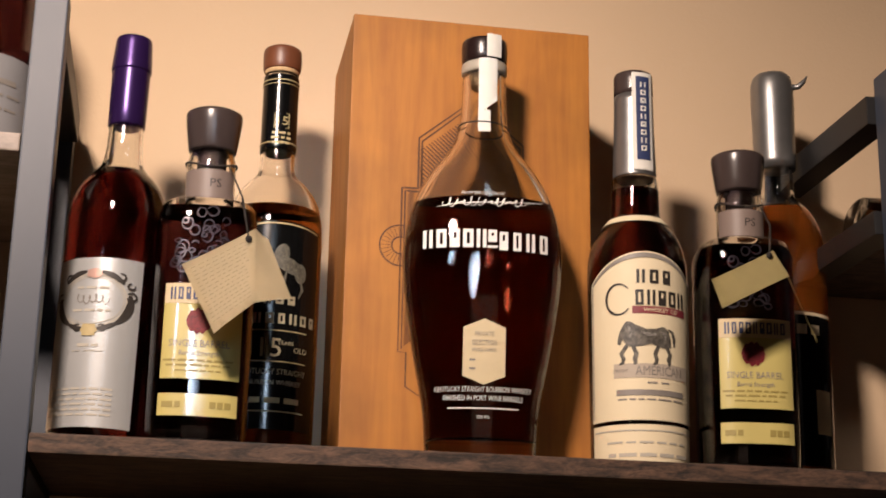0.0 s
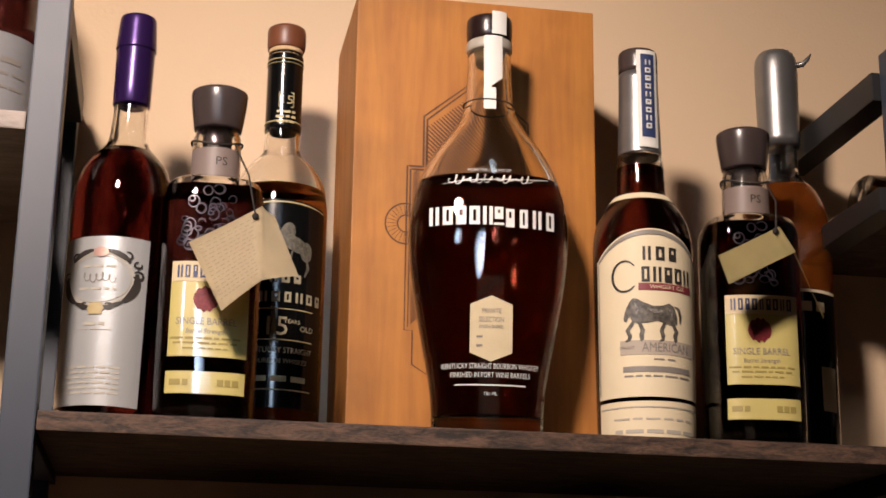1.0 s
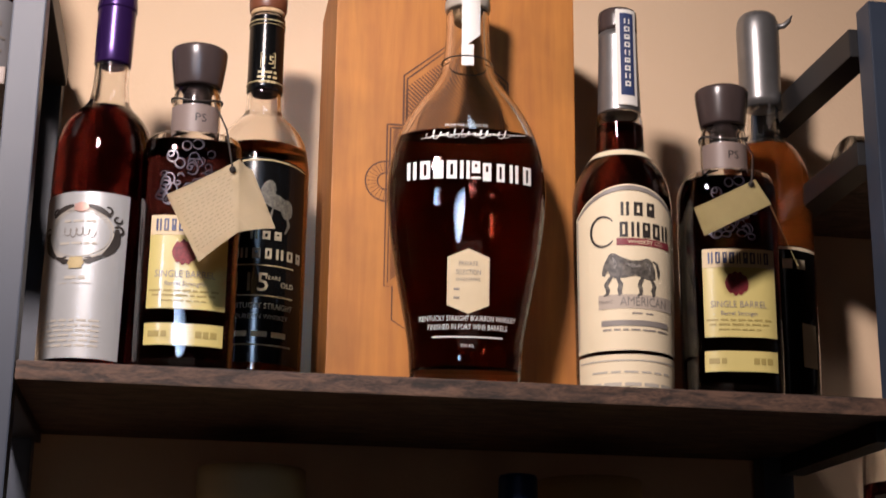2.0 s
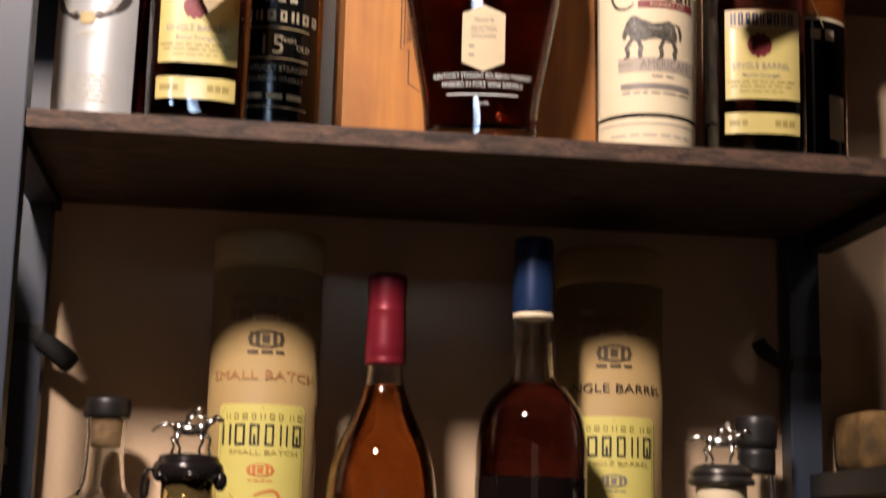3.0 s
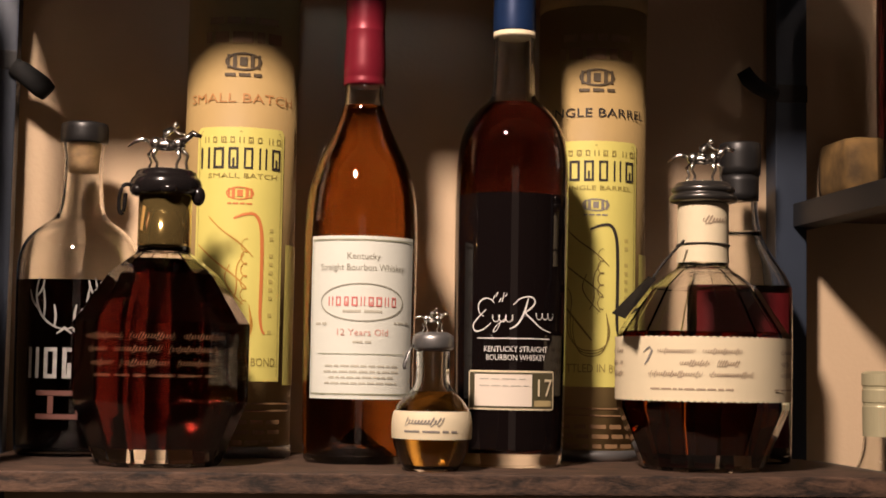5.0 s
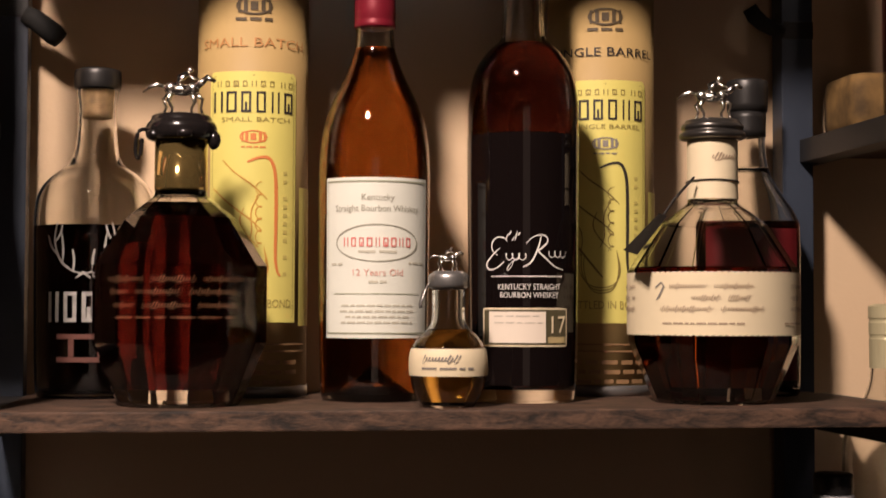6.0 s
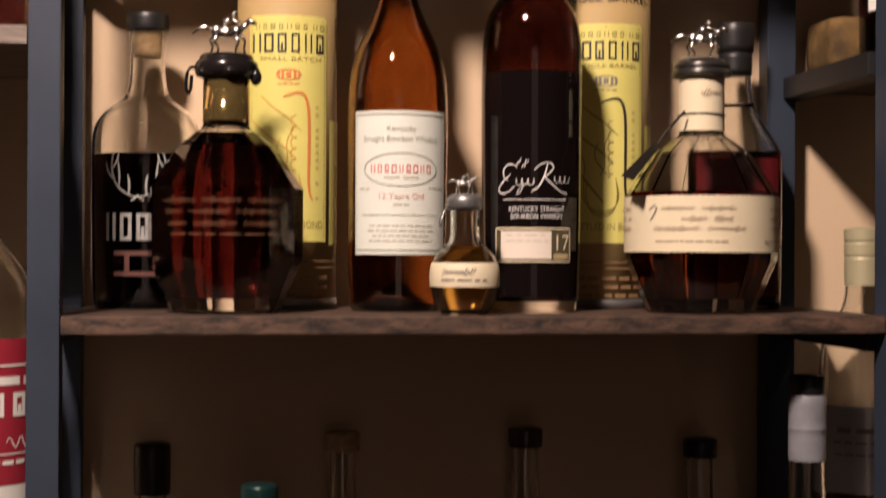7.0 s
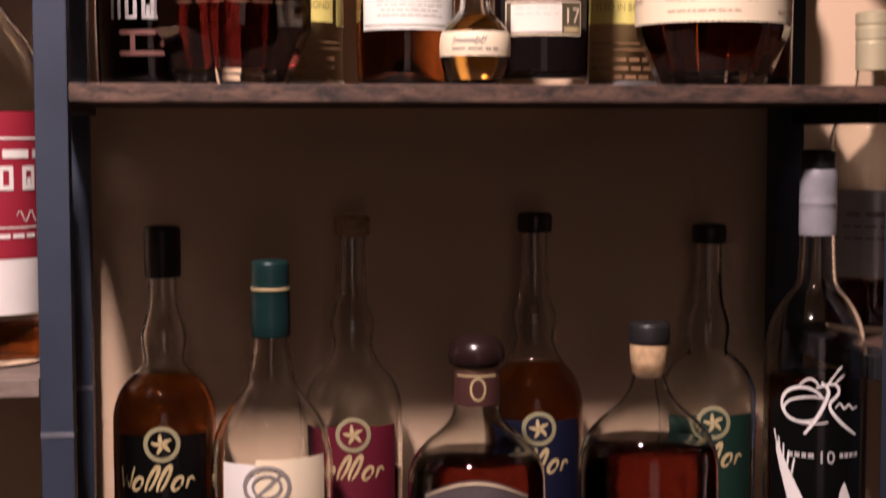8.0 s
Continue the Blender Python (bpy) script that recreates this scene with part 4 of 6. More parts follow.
    lo = part("lower_label", patch(f, -0.045, 0.045, 0.0155, 0.043), CREAM, root, "cream strip label")
    part("strip_print", bars(f, [(0, 0.0385, 0.086, 0.001), (0, 0.0128, 0.086, 0.001)] + word_bars(0, 0.030, 0.06, 0.0014, 6, rng) + word_bars(0.002, 0.021, 0.062, 0.0026, 5, rng)), PALEINK, lo)
    part("side_label", patch(f, 0.055, 0.075, 0.05, 0.115), PAPER, root, "white side label")


def silver_bottle():
    root = stand("whiskey_bottle", 0.5635, 0.155, SHELF_1, 0, "round amber bottle with silver foil cap and dark label", group="bottles on the upper shelf")
    f = Form([(0, 0.034), (0.004, 0.0365), (0.19, 0.0372), (0.205, 0.0365), (0.222, 0.033), (0.236, 0.026), (0.245, 0.0165), (0.25, 0.0143), (0.29, 0.0138), (0.34, 0.0138)])
    f.shift = -0.009
    # part opaque: the diffuse orange stands in for light glowing through the liquid
    bottle(root, f, 0.236, 0.34, material("orange whiskey with painted glow", (0.70, 0.19, 0.028), 0.0, trans=0.72, ior=1.36))
    part("foil_cap", turned([(0.274, 0.0168), (0.30, 0.0172), (0.335, 0.0178), (0.350, 0.0176), (0.358, 0.0150), (0.361, 0.007)]), SILVER, root, "silver foil cap")
    part("tear_tab", tube_bm([(0.016, -0.002, 0.347), (0.022, -0.003, 0.347), (0.026, -0.003, 0.351), (0.029, -0.003, 0.356)], 0.0022, 8, [1.3, 1.2, 0.9, 0.25]), SILVER, root, "small foil tear tab")
    lab = part("label", patch(f, -0.045, 0.045, 0.03, 0.152), BLACKLABEL, root, "dark label with a pale top edge")
    part("label_edge", merged(patch(f, -0.045, 0.045, 0.1495, 0.152, 0.001), bars(f, block_letters(0.02, 0.138, 0.02, 0.008, 2), 0.001)), CREAM, lab)
    part("back_patch", patch(f, 0.024, 0.04, 0.055, 0.09, 0.001), TAGPAPER, lab)


TAG_FRONT = [(0.087, -0.004, 1.711), (0.133, -0.006, 1.738), (0.135, -0.010, 1.687), (0.110, -0.008, 1.6655)]
TAG_LEAF = [(0.133, -0.0055, 1.738), (0.142, 0.000, 1.733), (0.159, -0.002, 1.693), (0.135, -0.0095, 1.687)]
purple_bottle()
tag_bottle(0.1030, 0.060, 0, TAG_FRONT,
           "square-shouldered dark bottle with brown stopper and cream folded tag", TAG_LEAF, TAGPAPER)
rider_bottle()
pine_box()
wing_bottle()
arch_bottle()
tag_bottle(0.494, 0.060, 13, [(0.4431, -0.0148, 1.7216), (0.4892, -0.0128, 1.7461), (0.4990, -0.0158, 1.7275), (0.4490, -0.0177, 1.7010)],
           "square-shouldered dark bottle with brown stopper and short folded tag", [(0.4990, -0.0148, 1.7275), (0.5015, -0.0089, 1.7275), (0.5206, -0.0069, 1.6833), (0.5179, -0.0108, 1.6853)], material("ochre card", (0.46, 0.385, 0.175), 0.65, noise_scale=60, noise_amt=0.1))
silver_bottle()


# middle shelf -------------------------------------------------------------------
def antler_bottle(x, y, turn, label, printed=True):
    root = stand("whiskey_bottle", x, y, SHELF_2, turn, label, group="bottles on the middle shelf")
    f = Form([(0, 0.039), (0.004, 0.0418), (0.115, 0.0432), (0.134, 0.0431), (0.1455, 0.0408), (0.1545, 0.0350), (0.1615, 0.0265), (0.167, 0.0185), (0.174, 0.0155), (0.19, 0.0140), (0.209, 0.0133), (0.216, 0.0145), (0.2205, 0.0145)])
    bottle(root, f, 0.1215, 0.2205, WHISKEY_BLACK)
    part("cork", turned([(0.200, 0.0105), (0.2208, 0.0115)]), CORK, root, "tan cork")
    part("stopper", turned([(0.2211, 0.0160), (0.223, 0.0167), (0.233, 0.0167), (0.2355, 0.0155), (0.236, 0.008)]), BLACKCAP, root, "flat black stopper")
    if printed:
        o = 0.0005
        g = f.raised(0.005)
        curves = []
        for m in (-1, 1):
            beams = ([(0.001, 0.082), (0.008, 0.084), (0.016, 0.090), (0.0205, 0.099), (0.0215, 0.109), (0.0190, 0.118)],
                     [(0.0150, 0.089), (0.0140, 0.098), (0.0155, 0.110)], [(0.0195, 0.096), (0.0245, 0.101), (0.0270, 0.109)],
                     [(0.0070, 0.0835), (0.0060, 0.091), (0.0075, 0.099)], [(0.0210, 0.104), (0.0165, 0.109), (0.0150, 0.116)])
            curves += [ribbon(g, [(m * x - 0.004, z) for x, z in chaikin(line, 2)], 0.0017, o) for line in beams]
        curves.append(ribbon(g, [(-0.009, 0.079), (-0.004, 0.083), (0.001, 0.079)], 0.0024, o))
        part("emblem", merged(*curves), FAINTINK, root, "white curved line emblem")
        wordmark(g, block_letters(0.0, 0.059, 0.062, 0.021, 5, 0.3), FAINTINK, root, o, 0.3)
        part("small_print", bars(g, [(0.0, 0.0385, 0.046, 0.0035), (0.0, 0.0225, 0.046, 0.0035), (-0.012, 0.0305, 0.004, 0.012)], o), material("copper ink", (0.12, 0.05, 0.04), 0.5), root)
    return root


def chaikin3(pts):
    """Rounds the corners of a line of places."""
    xz = chaikin([(p[0], p[2]) for p in pts], 2)
    xy = chaikin([(p[0], p[1]) for p in pts], 2)
    return [(a[0], b[1], a[1]) for a, b in zip(xz, xy)]


def figurine(scale=1.0):
    """A cast galloping figure with a crouched shape on top, as one plain mesh."""
    s = scale
    bits = [ball(0, 0, 0.0165 * s, 0.0088 * s, 0.0034 * s, 0.0038 * s), ball(0.0068 * s, 0, 0.0172 * s, 0.0042 * s, 0.0032 * s, 0.0044 * s),
            ball(-0.0068 * s, 0, 0.0172 * s, 0.0044 * s, 0.0034 * s, 0.0044 * s)]

    def limb(points, thick, taper):
        bits.append(tube_bm([(x * s, y * s, z * s) for x, y, z in points], thick * s, 8, taper))

    limb([(0.008, 0, 0.018), (0.0125, 0, 0.0215), (0.0155, 0, 0.0245)], 0.0024, [1.2, 0.9, 0.75])
    limb([(0.0145, 0, 0.0248), (0.0175, 0, 0.0235), (0.0205, 0, 0.0222)], 0.0017, [1.2, 1.0, 0.7])
    limb([(0.008, 0.0016, 0.0150), (0.0125, 0.0018, 0.0110), (0.0115, 0.0018, 0.0055), (0.0130, 0.0018, 0.0)], 0.0010, [1.9, 1.1, 0.9, 1.0])
    limb([(0.0065, -0.0016, 0.0145), (0.0080, -0.0018, 0.0090), (0.0060, -0.0018, 0.0045), (0.0068, -0.0018, 0.0)], 0.0010, [1.9, 1.1, 0.9, 1.0])
    limb([(-0.0080, 0.0016, 0.0155), (-0.0115, 0.0018, 0.0110), (-0.0095, 0.0018, 0.0060), (-0.0120, 0.0018, 0.0)], 0.0010, [2.3, 1.2, 0.9, 1.0])
    limb([(-0.0065, -0.0016, 0.0150), (-0.0080, -0.0018, 0.0095), (-0.0055, -0.0018, 0.0050), (-0.0062, -0.0018, 0.0)], 0.0010, [2.3, 1.2, 0.9, 1.0])
    limb([(-0.0108, 0, 0.0185), (-0.0150, 0, 0.0200), (-0.0195, 0.0006, 0.0185), (-0.0240, 0.001, 0.0150)], 0.0012, [1.0, 1.2, 1.0, 0.4])
    limb([(-0.0030, 0, 0.0200), (-0.0015, 0, 0.0240), (0.0035, 0, 0.0270)], 0.0024, [1.1, 1.1, 0.8])
    limb([(0.0030, 0, 0.0265), (0.0070, 0, 0.0240), (0.0105, 0, 0.0235)], 0.0009, [1.1, 0.9, 0.9])
    limb([(-0.0025, 0.0028, 0.0205), (0.0025, 0.0034, 0.0180), (0.0005, 0.0034, 0.0140)], 0.0011, [1.2, 1.0, 0.9])
    limb([(-0.0025, -0.0028, 0.0205), (0.0025, -0.0034, 0.0180), (0.0005, -0.0034, 0.0140)], 0.0011, [1.2, 1.0, 0.9])
    bits.append(ball(0.0050 * s, 0, 0.0292 * s, 0.0020 * s, 0.0018 * s, 0.0020 * s))
    return merged(*bits)


def round_bottle(x, y, turn, label, dark):
    root = stand("whiskey_bottle", x, y, SHELF_2, turn, label, group="bottles on the middle shelf")
    k = 1.0 if dark else 1.02
    f = Form([(0, 0.0380 * k), (0.003, 0.0405 * k), (0.041, 0.0562 * k), (0.091, 0.0562 * k), (0.122, 0.0360 * k), (0.1315, 0.0240 * k), (0.1355, 0.0185), (0.140, 0.0168), (0.185, 0.0165)], facets=14, rounds=0)
    level = 0.131 if dark else 0.0915
    bottle(root, f, level, 0.1365, MAROON if dark else RUSSET, 0.0036, 0.012, False)
    nf = Form([(0.1365, 0.0172), (0.142, 0.0163), (0.184, 0.0163)], rounds=0)
    part("neck", lathe(nf, 0.1368, 0.184, wall=0.003), GLASS, root, "clear glass neck")
    rng = random.Random(2)
    if dark:
        part("neck_band", lathe(nf, 0.1405, 0.1725, grow=0.0008, wall=0.0006), GOLD, root, "gold foil neck band")
        wax = merged(turned([(0.1728, 0.0185), (0.1745, 0.0225), (0.180, 0.0235), (0.1845, 0.0222), (0.186, 0.0200), (0.190, 0.0190), (0.191, 0.0130)]),
                     ball(0.0215, -0.006, 0.1735, 0.0045, 0.0045, 0.0065), ball(-0.016, -0.013, 0.176, 0.0050, 0.0050, 0.0040), ball(0.004, -0.0205, 0.1765, 0.0060, 0.0040, 0.0035))
        part("wax_seal", wax, WAX, root, "thick dark wax seal")
        part("wax_drip", tube_bm(chaikin3([(-0.020, -0.006, 0.180), (-0.0265, -0.008, 0.180), (-0.0285, -0.008, 0.172), (-0.0285, -0.008, 0.163), (-0.0265, -0.008, 0.160), (-0.0250, -0.008, 0.164), (-0.0245, -0.008, 0.174)]), 0.0013, 8), WAX, root)
        stop = part("figurine", figurine(1.06), CHROME, root, "small cast silver figure on the stopper")
        stop.location = (0, 0, 0.1895)
        lines = [scrawl(f, 0.002, z, 0.098 - 0.006 * i, 0.0052 if i < 3 else 0.0022, 30 + i, 0.00036, 0.0006) for i, z in enumerate((0.0815, 0.0735, 0.0650, 0.0575))]
        part("script_print", merged(*lines), material("copper script", (0.21, 0.11, 0.06), 0.4, 0.3), root, "copper printed script lines")
    else:
        nl = part("neck_label", patch(nf, -0.040, 0.040, 0.1395, 0.180, 0.0009, 40), CREAM, root, "cream paper neck label")
        part("neck_mark", scrawl(nf, 0.0085, 0.168, 0.017, 0.0062, 4, 0.0008, 0.0013), BROWNINK, nl)
        part("neck_cord", tube_bm([(0.0178 * math.sin(a), -0.0178 * math.cos(a), 0.1515 + 0.0008 * math.cos(a)) for a in [i * 2 * math.pi / 32 for i in range(33)]], 0.0006, 6), CORD, root)
        part("collar", turned([(0.1805, 0.0180), (0.1815, 0.0225), (0.1850, 0.0230), (0.1862, 0.0205), (0.1875, 0.0200), (0.1885, 0.0215), (0.1910, 0.0212), (0.1920, 0.0190), (0.1945, 0.0180), (0.195, 0.0150)], rounds=1), PEWTER, root, "pewter stopper collar")
        stop = part("figurine", figurine(1.0), CHROME, root, "small cast silver figure on the stopper")
        stop.location = (0, 0, 0.1945)
        wave = 0.00035
        f = Form([(0.03, 0.0562 * k + 0.0004), (0.10, 0.0562 * k + 0.0004)], rounds=0)
        lab = part("label", patch(f, -0.105, 0.105, lambda q: 0.0465 + wave * math.sin(q * 1500), lambda q: 0.0885 + wave * math.sin(q * 1500 + 1), 0.0007, 320), CREAM, root, "cream paper band label with deckle edges")
        lines = [scrawl(f, cx + dx, z, w, 0.0046, 50 + i, 0.0005, 0.0012) for i, (cx, dx, z, w) in enumerate(((0, 0.002, 0.0790, 0.060), (0, 0.006, 0.0712, 0.038), (0, 0.0, 0.0640, 0.070), (-0.082, 0, 0.079, 0.044), (-0.082, 0, 0.0715, 0.044), (-0.082, 0, 0.064, 0.044), (0.082, 0, 0.079, 0.044), (0.082, 0, 0.0715, 0.044), (0.082, 0, 0.064, 0.044)))]
        lines.append(bars(f, word_bars(-0.006, 0.0545, 0.054, 0.0011, 9, rng) + word_bars(0.075, 0.0545, 0.044, 0.0011, 7, rng), 0.0012))
        part("script_print", merged(*lines), BROWNINK, lab, "grey script lines")
        part("initial", ribbon(f, [(-0.039, 0.078), (-0.034, 0.0815), (-0.032, 0.079), (-0.036, 0.072), (-0.038, 0.070)], 0.0016, 0.0012), GREYINK, lab)
        # string tag hanging to the side
        inv = root.matrix_world.inverted()
        t = part("hang_tag", merged(tube_bm([(0.452, 0.052, 1.352), (0.436, 0.046, 1.336), (0.420, 0.042, 1.314)], 0.0009, 6)), CORD, root)
        t.matrix_parent_inverse = inv
        bm = bmesh.new()
        vs = [bm.verts.new(p) for p in ((0.426, 0.046, 1.327), (0.429, 0.036, 1.325), (0.404, 0.020, 1.298), (0.400, 0.040, 1.302))]
        bm.faces.new(vs)
        bmesh.ops.solidify(bm, geom=bm.faces[:], thickness=0.0006)
        t2 = part("tag_card", bm, CORD, root, "small dark hang tag")
        t2.matrix_parent_inverse = inv
    return root


def card_tube(x, y, turn, label, words):
    root = stand("gift_tube", x, y, SHELF_2, turn, label, "gift tube", "card tubes on the middle shelf")
    f = Form([(0, 0.0400), (0.352, 0.0400)], rounds=0)
    f.shift = -0.009
    part("tube", lathe(f, 0.0, 0.333, 64), TUBETAN, root, "tan printed card tube")
    part("lid", turned([(0.3333, 0.0407), (0.361, 0.0407), (0.3625, 0.039), (0.363, 0.02)], 64), TUBETAN, root, "tan card lid")
    part("rim", lathe(f, 0.0, 0.008, 64, grow=0.0008, wall=0.0006), SILVER, root)
    zt = 0.2415
    lab = part("label", merged(patch(f, -0.0335, 0.0335, 0.0625, lambda q: zt - max(0.0, abs(q) - 0.0310) * 1.2, 0.0005, 60)), YELLOW, root, "yellow paper label with rounded corners")
    part("side_label", patch(f, 0.038, 0.060, 0.060, 0.160, 0.0005), YELLOW, root, "narrow yellow side label")
    part("edge", ribbon(f, [(-0.031, 0.066), (-0.031, zt - 0.006), (-0.029, zt - 0.003), (0, zt - 0.003), (0.029, zt - 0.003), (0.031, zt - 0.006), (0.031, 0.066)], 0.0005, 0.0008), OLIVE, lab)
    wordmark(f, block_letters(0.0, 0.2195, 0.0600, 0.0150, 6, 0.28), INK, lab, 0.0009, 0.22)
    wordmark(f, block_letters(-0.006, 0.2325, 0.042, 0.0042, 7, 0.5) + block_letters(0.0245, 0.2325, 0.010, 0.0042, 2, 0.8), OLIVE, lab, 0.0009, 0.22)
    part("lettering", merged(lettering(f, words, 0.002, 0.2070, 0.0034, width=0.050)), OLIVE, lab)
    part("seal", merged(ribbon(f, oval(0, 0.1945, 0.0092, 0.0042), 0.0010, closed=True), bars(f, [(-0.0045, 0.1945, 0.0022, 0.0062), (0.0, 0.1945, 0.0040, 0.0048), (0.0048, 0.1945, 0.0022, 0.0062), (-0.0075, 0.1945, 0.0014, 0.0070), (0.0078, 0.1945, 0.0014, 0.0070)]), bars(f, word_bars(0, 0.1872, 0.017, 0.0011, 4, random.Random(3)))), ORANGEINK if words == "SMALL BATCH" else GREYINK, lab, "small oval seal")
    rng = random.Random(9)
    smooth = lambda pts, w: ribbon(f, chaikin(pts, 3), w)
    strokes = [smooth([(-0.022, 0.178), (-0.012, 0.168), (0.000, 0.160), (0.010, 0.150)], 0.0011), smooth([(-0.030, 0.158), (-0.016, 0.146), (-0.002, 0.136), (0.006, 0.128)], 0.0012),
               smooth([(-0.030, 0.132), (-0.018, 0.116), (-0.006, 0.101), (-0.002, 0.096)], 0.0015), smooth([(-0.030, 0.136), (-0.020, 0.136), (-0.016, 0.126), (-0.018, 0.112)], 0.0008),
               smooth([(-0.006, 0.144), (-0.010, 0.134), (-0.004, 0.124), (0.004, 0.116)], 0.0009), smooth([(0.004, 0.152), (-0.002, 0.142), (0.000, 0.126), (-0.004, 0.118)], 0.0009)]
    strokes += [smooth([(-0.019 + 0.002 * k, 0.118 - 0.002 * k), (-0.020 + 0.002 * k, 0.100), (-0.010, 0.088 - 0.002 * k), (0.006, 0.089 - 0.002 * k), (0.012 - 0.001 * k, 0.100), (0.008, 0.116)], 0.0007) for k in range(3)]
    strokes.append(ribbon(f, [(0.004 + 0.0022 * math.cos(v * 0.8), 0.162 - 0.0011 * v + 0.0022 * math.sin(v * 0.8)) for v in range(44)], 0.0008))
    part("signature", merged(*strokes), material("pen ink", (0.52, 0.27, 0.05) if words == "SMALL BATCH" else (0.20, 0.15, 0.04), 0.6), lab, "tall looping pen strokes")
    part("flourish", ribbon(f, chaikin([(-0.004, 0.1765), (0.004, 0.1800), (0.0115, 0.1805), (0.0155, 0.172), (0.0165, 0.158), (0.0165, 0.13), (0.0160, 0.108), (0.0175, 0.0985), (0.0200, 0.0955)], 3), 0.0026), ORANGEINK if words == "SMALL BATCH" else INK, lab, "long pen flourish")
    part("side_print", bars(f, [(0.0235, 0.097 + 0.006 * i, 0.0030, 0.0026) for i in (0, 2, 4, 5, 6, 7, 8, 9, 11, 12)]), material("faint olive ink", (0.50, 0.42, 0.12), 0.6), lab)
    part("bond", lettering(f, "BOTTLED IN BOND", 0.0, 0.0760, 0.0060, width=0.058), OLIVE, lab)
    part("badge", merged(ribbon(f, oval(0, 0.2885, 0.0122, 0.0058), 0.0013, closed=True), bars(f, [(-0.006, 0.2885, 0.0028, 0.0082), (0.0, 0.2885, 0.0052, 0.0062), (0.0062, 0.2885, 0.0028, 0.0082), (-0.0105, 0.2885, 0.0018, 0.0098), (0.0108, 0.2885, 0.0018, 0.0098)]), bars(f, word_bars(0, 0.2790, 0.026, 0.0022, 3, random.Random(6), 0.4))), material("dark badge ink", (0.085, 0.060, 0.032), 0.6), root, "dark oval badge print")
    part("batch_print", lettering(f, words, 0.0, 0.2625, 0.0065, width=0.082), material("faded orange ink", (0.47, 0.235, 0.085), 0.6) if words == "SMALL BATCH" else INK, root)
    part("upper_print", bars(f, word_bars(0, 0.318, 0.05, 0.005, 4, rng) + word_bars(0, 0.306, 0.056, 0.008, 5, rng)), TUBEBROWN, root)
    part("lower_print", bars(f, [(0, 0.047, 0.09, 0.0012), (0, 0.042, 0.09, 0.0012)] + word_bars(0, 0.034, 0.07, 0.003, 6, rng) + word_bars(0, 0.027, 0.07, 0.003, 7, rng) + word_bars(0, 0.02, 0.06, 0.003, 6, rng)), TUBEBROWN, root)


def cream_label_bottle():
    root = stand("whiskey_bottle", 0.242, 0.115, SHELF_2, 2, "tall sloping bottle with red foil cap and cream label", group="bottles on the middle shelf")
    f = Form([(0, 0.034), (0.004, 0.0375), (0.14, 0.0388), (0.165, 0.0386), (0.185, 0.0370), (0.205, 0.0312), (0.224, 0.0218), (0.242, 0.0146), (0.254, 0.0130), (0.31, 0.0122)])
    bottle(root, f, 0.246, 0.30, WHISKEY_AMBER)
    part("punt", lathe(Form([(0, 0.030), (0.012, 0.012), (0.024, 0.002)], rounds=1), 0.0003, 0.024), GLASS, root, "pushed-up glass base")
    part("foil_cap", turned([(0.2605, 0.0142), (0.262, 0.0147), (0.266, 0.0140), (0.268, 0.0147), (0.297, 0.0134), (0.299, 0.0138), (0.301, 0.0132), (0.318, 0.0140), (0.324, 0.0138), (0.3255, 0.011)]), RED, root, "red foil capsule with a wrinkled neck")
    lab = part("label", patch(f, -0.0375, 0.043, 0.0435, 0.1525), material("off-white label paper", (0.72, 0.74, 0.66), 0.6, noise_scale=30, noise_amt=0.07), root, "cream paper label")
    cx = 0.002
    part("border", merged(ribbon(f, [(-0.0355, 0.0468), (-0.0355, 0.1498)], 0.0008), bars(f, [(cx + 0.001, 0.1498, 0.078, 0.0010), (cx + 0.001, 0.0468, 0.078, 0.0010), (cx, 0.0735, 0.062, 0.0005)])), material("sage ink", (0.30, 0.31, 0.22), 0.6), lab)
    part("lettering", merged(lettering(f, "Kentucky", cx, 0.1390, 0.0042, width=0.022), lettering(f, "Straight Bourbon Whiskey", cx, 0.1315, 0.0044, width=0.060)), SOFTINK, lab)
    part("oval_frame", ribbon(f, oval(cx, 0.108, 0.0290, 0.0125, 60), 0.0008, closed=True), SOFTINK, lab)
    wordmark(f, block_letters(cx, 0.1085, 0.047, 0.0062, 9, 0.35), material("pink red ink", (0.64, 0.19, 0.17), 0.5), lab, 0.0009, 0.24)
    rng = random.Random(6)
    part("red_words", lettering(f, "12 Years Old", cx, 0.0880, 0.0045, width=0.034), material("soft red ink", (0.66, 0.36, 0.30), 0.5), lab)
    rects = word_bars(cx, 0.102, 0.026, 0.0016, 2, rng) + word_bars(-0.027, 0.0935, 0.009, 0.0016, 2, rng) + word_bars(0.031, 0.0945, 0.014, 0.0013, 3, rng) + word_bars(cx, 0.0815, 0.012, 0.0015, 2, rng)
    for i, w in enumerate((0.05, 0.052, 0.044, 0.05)):
        rects += word_bars(cx, 0.0655 - i * 0.0038, w, 0.0012, 9, rng)
    part("small_print", bars(f, rects), material("faint label print", (0.50, 0.48, 0.39), 0.6), lab)


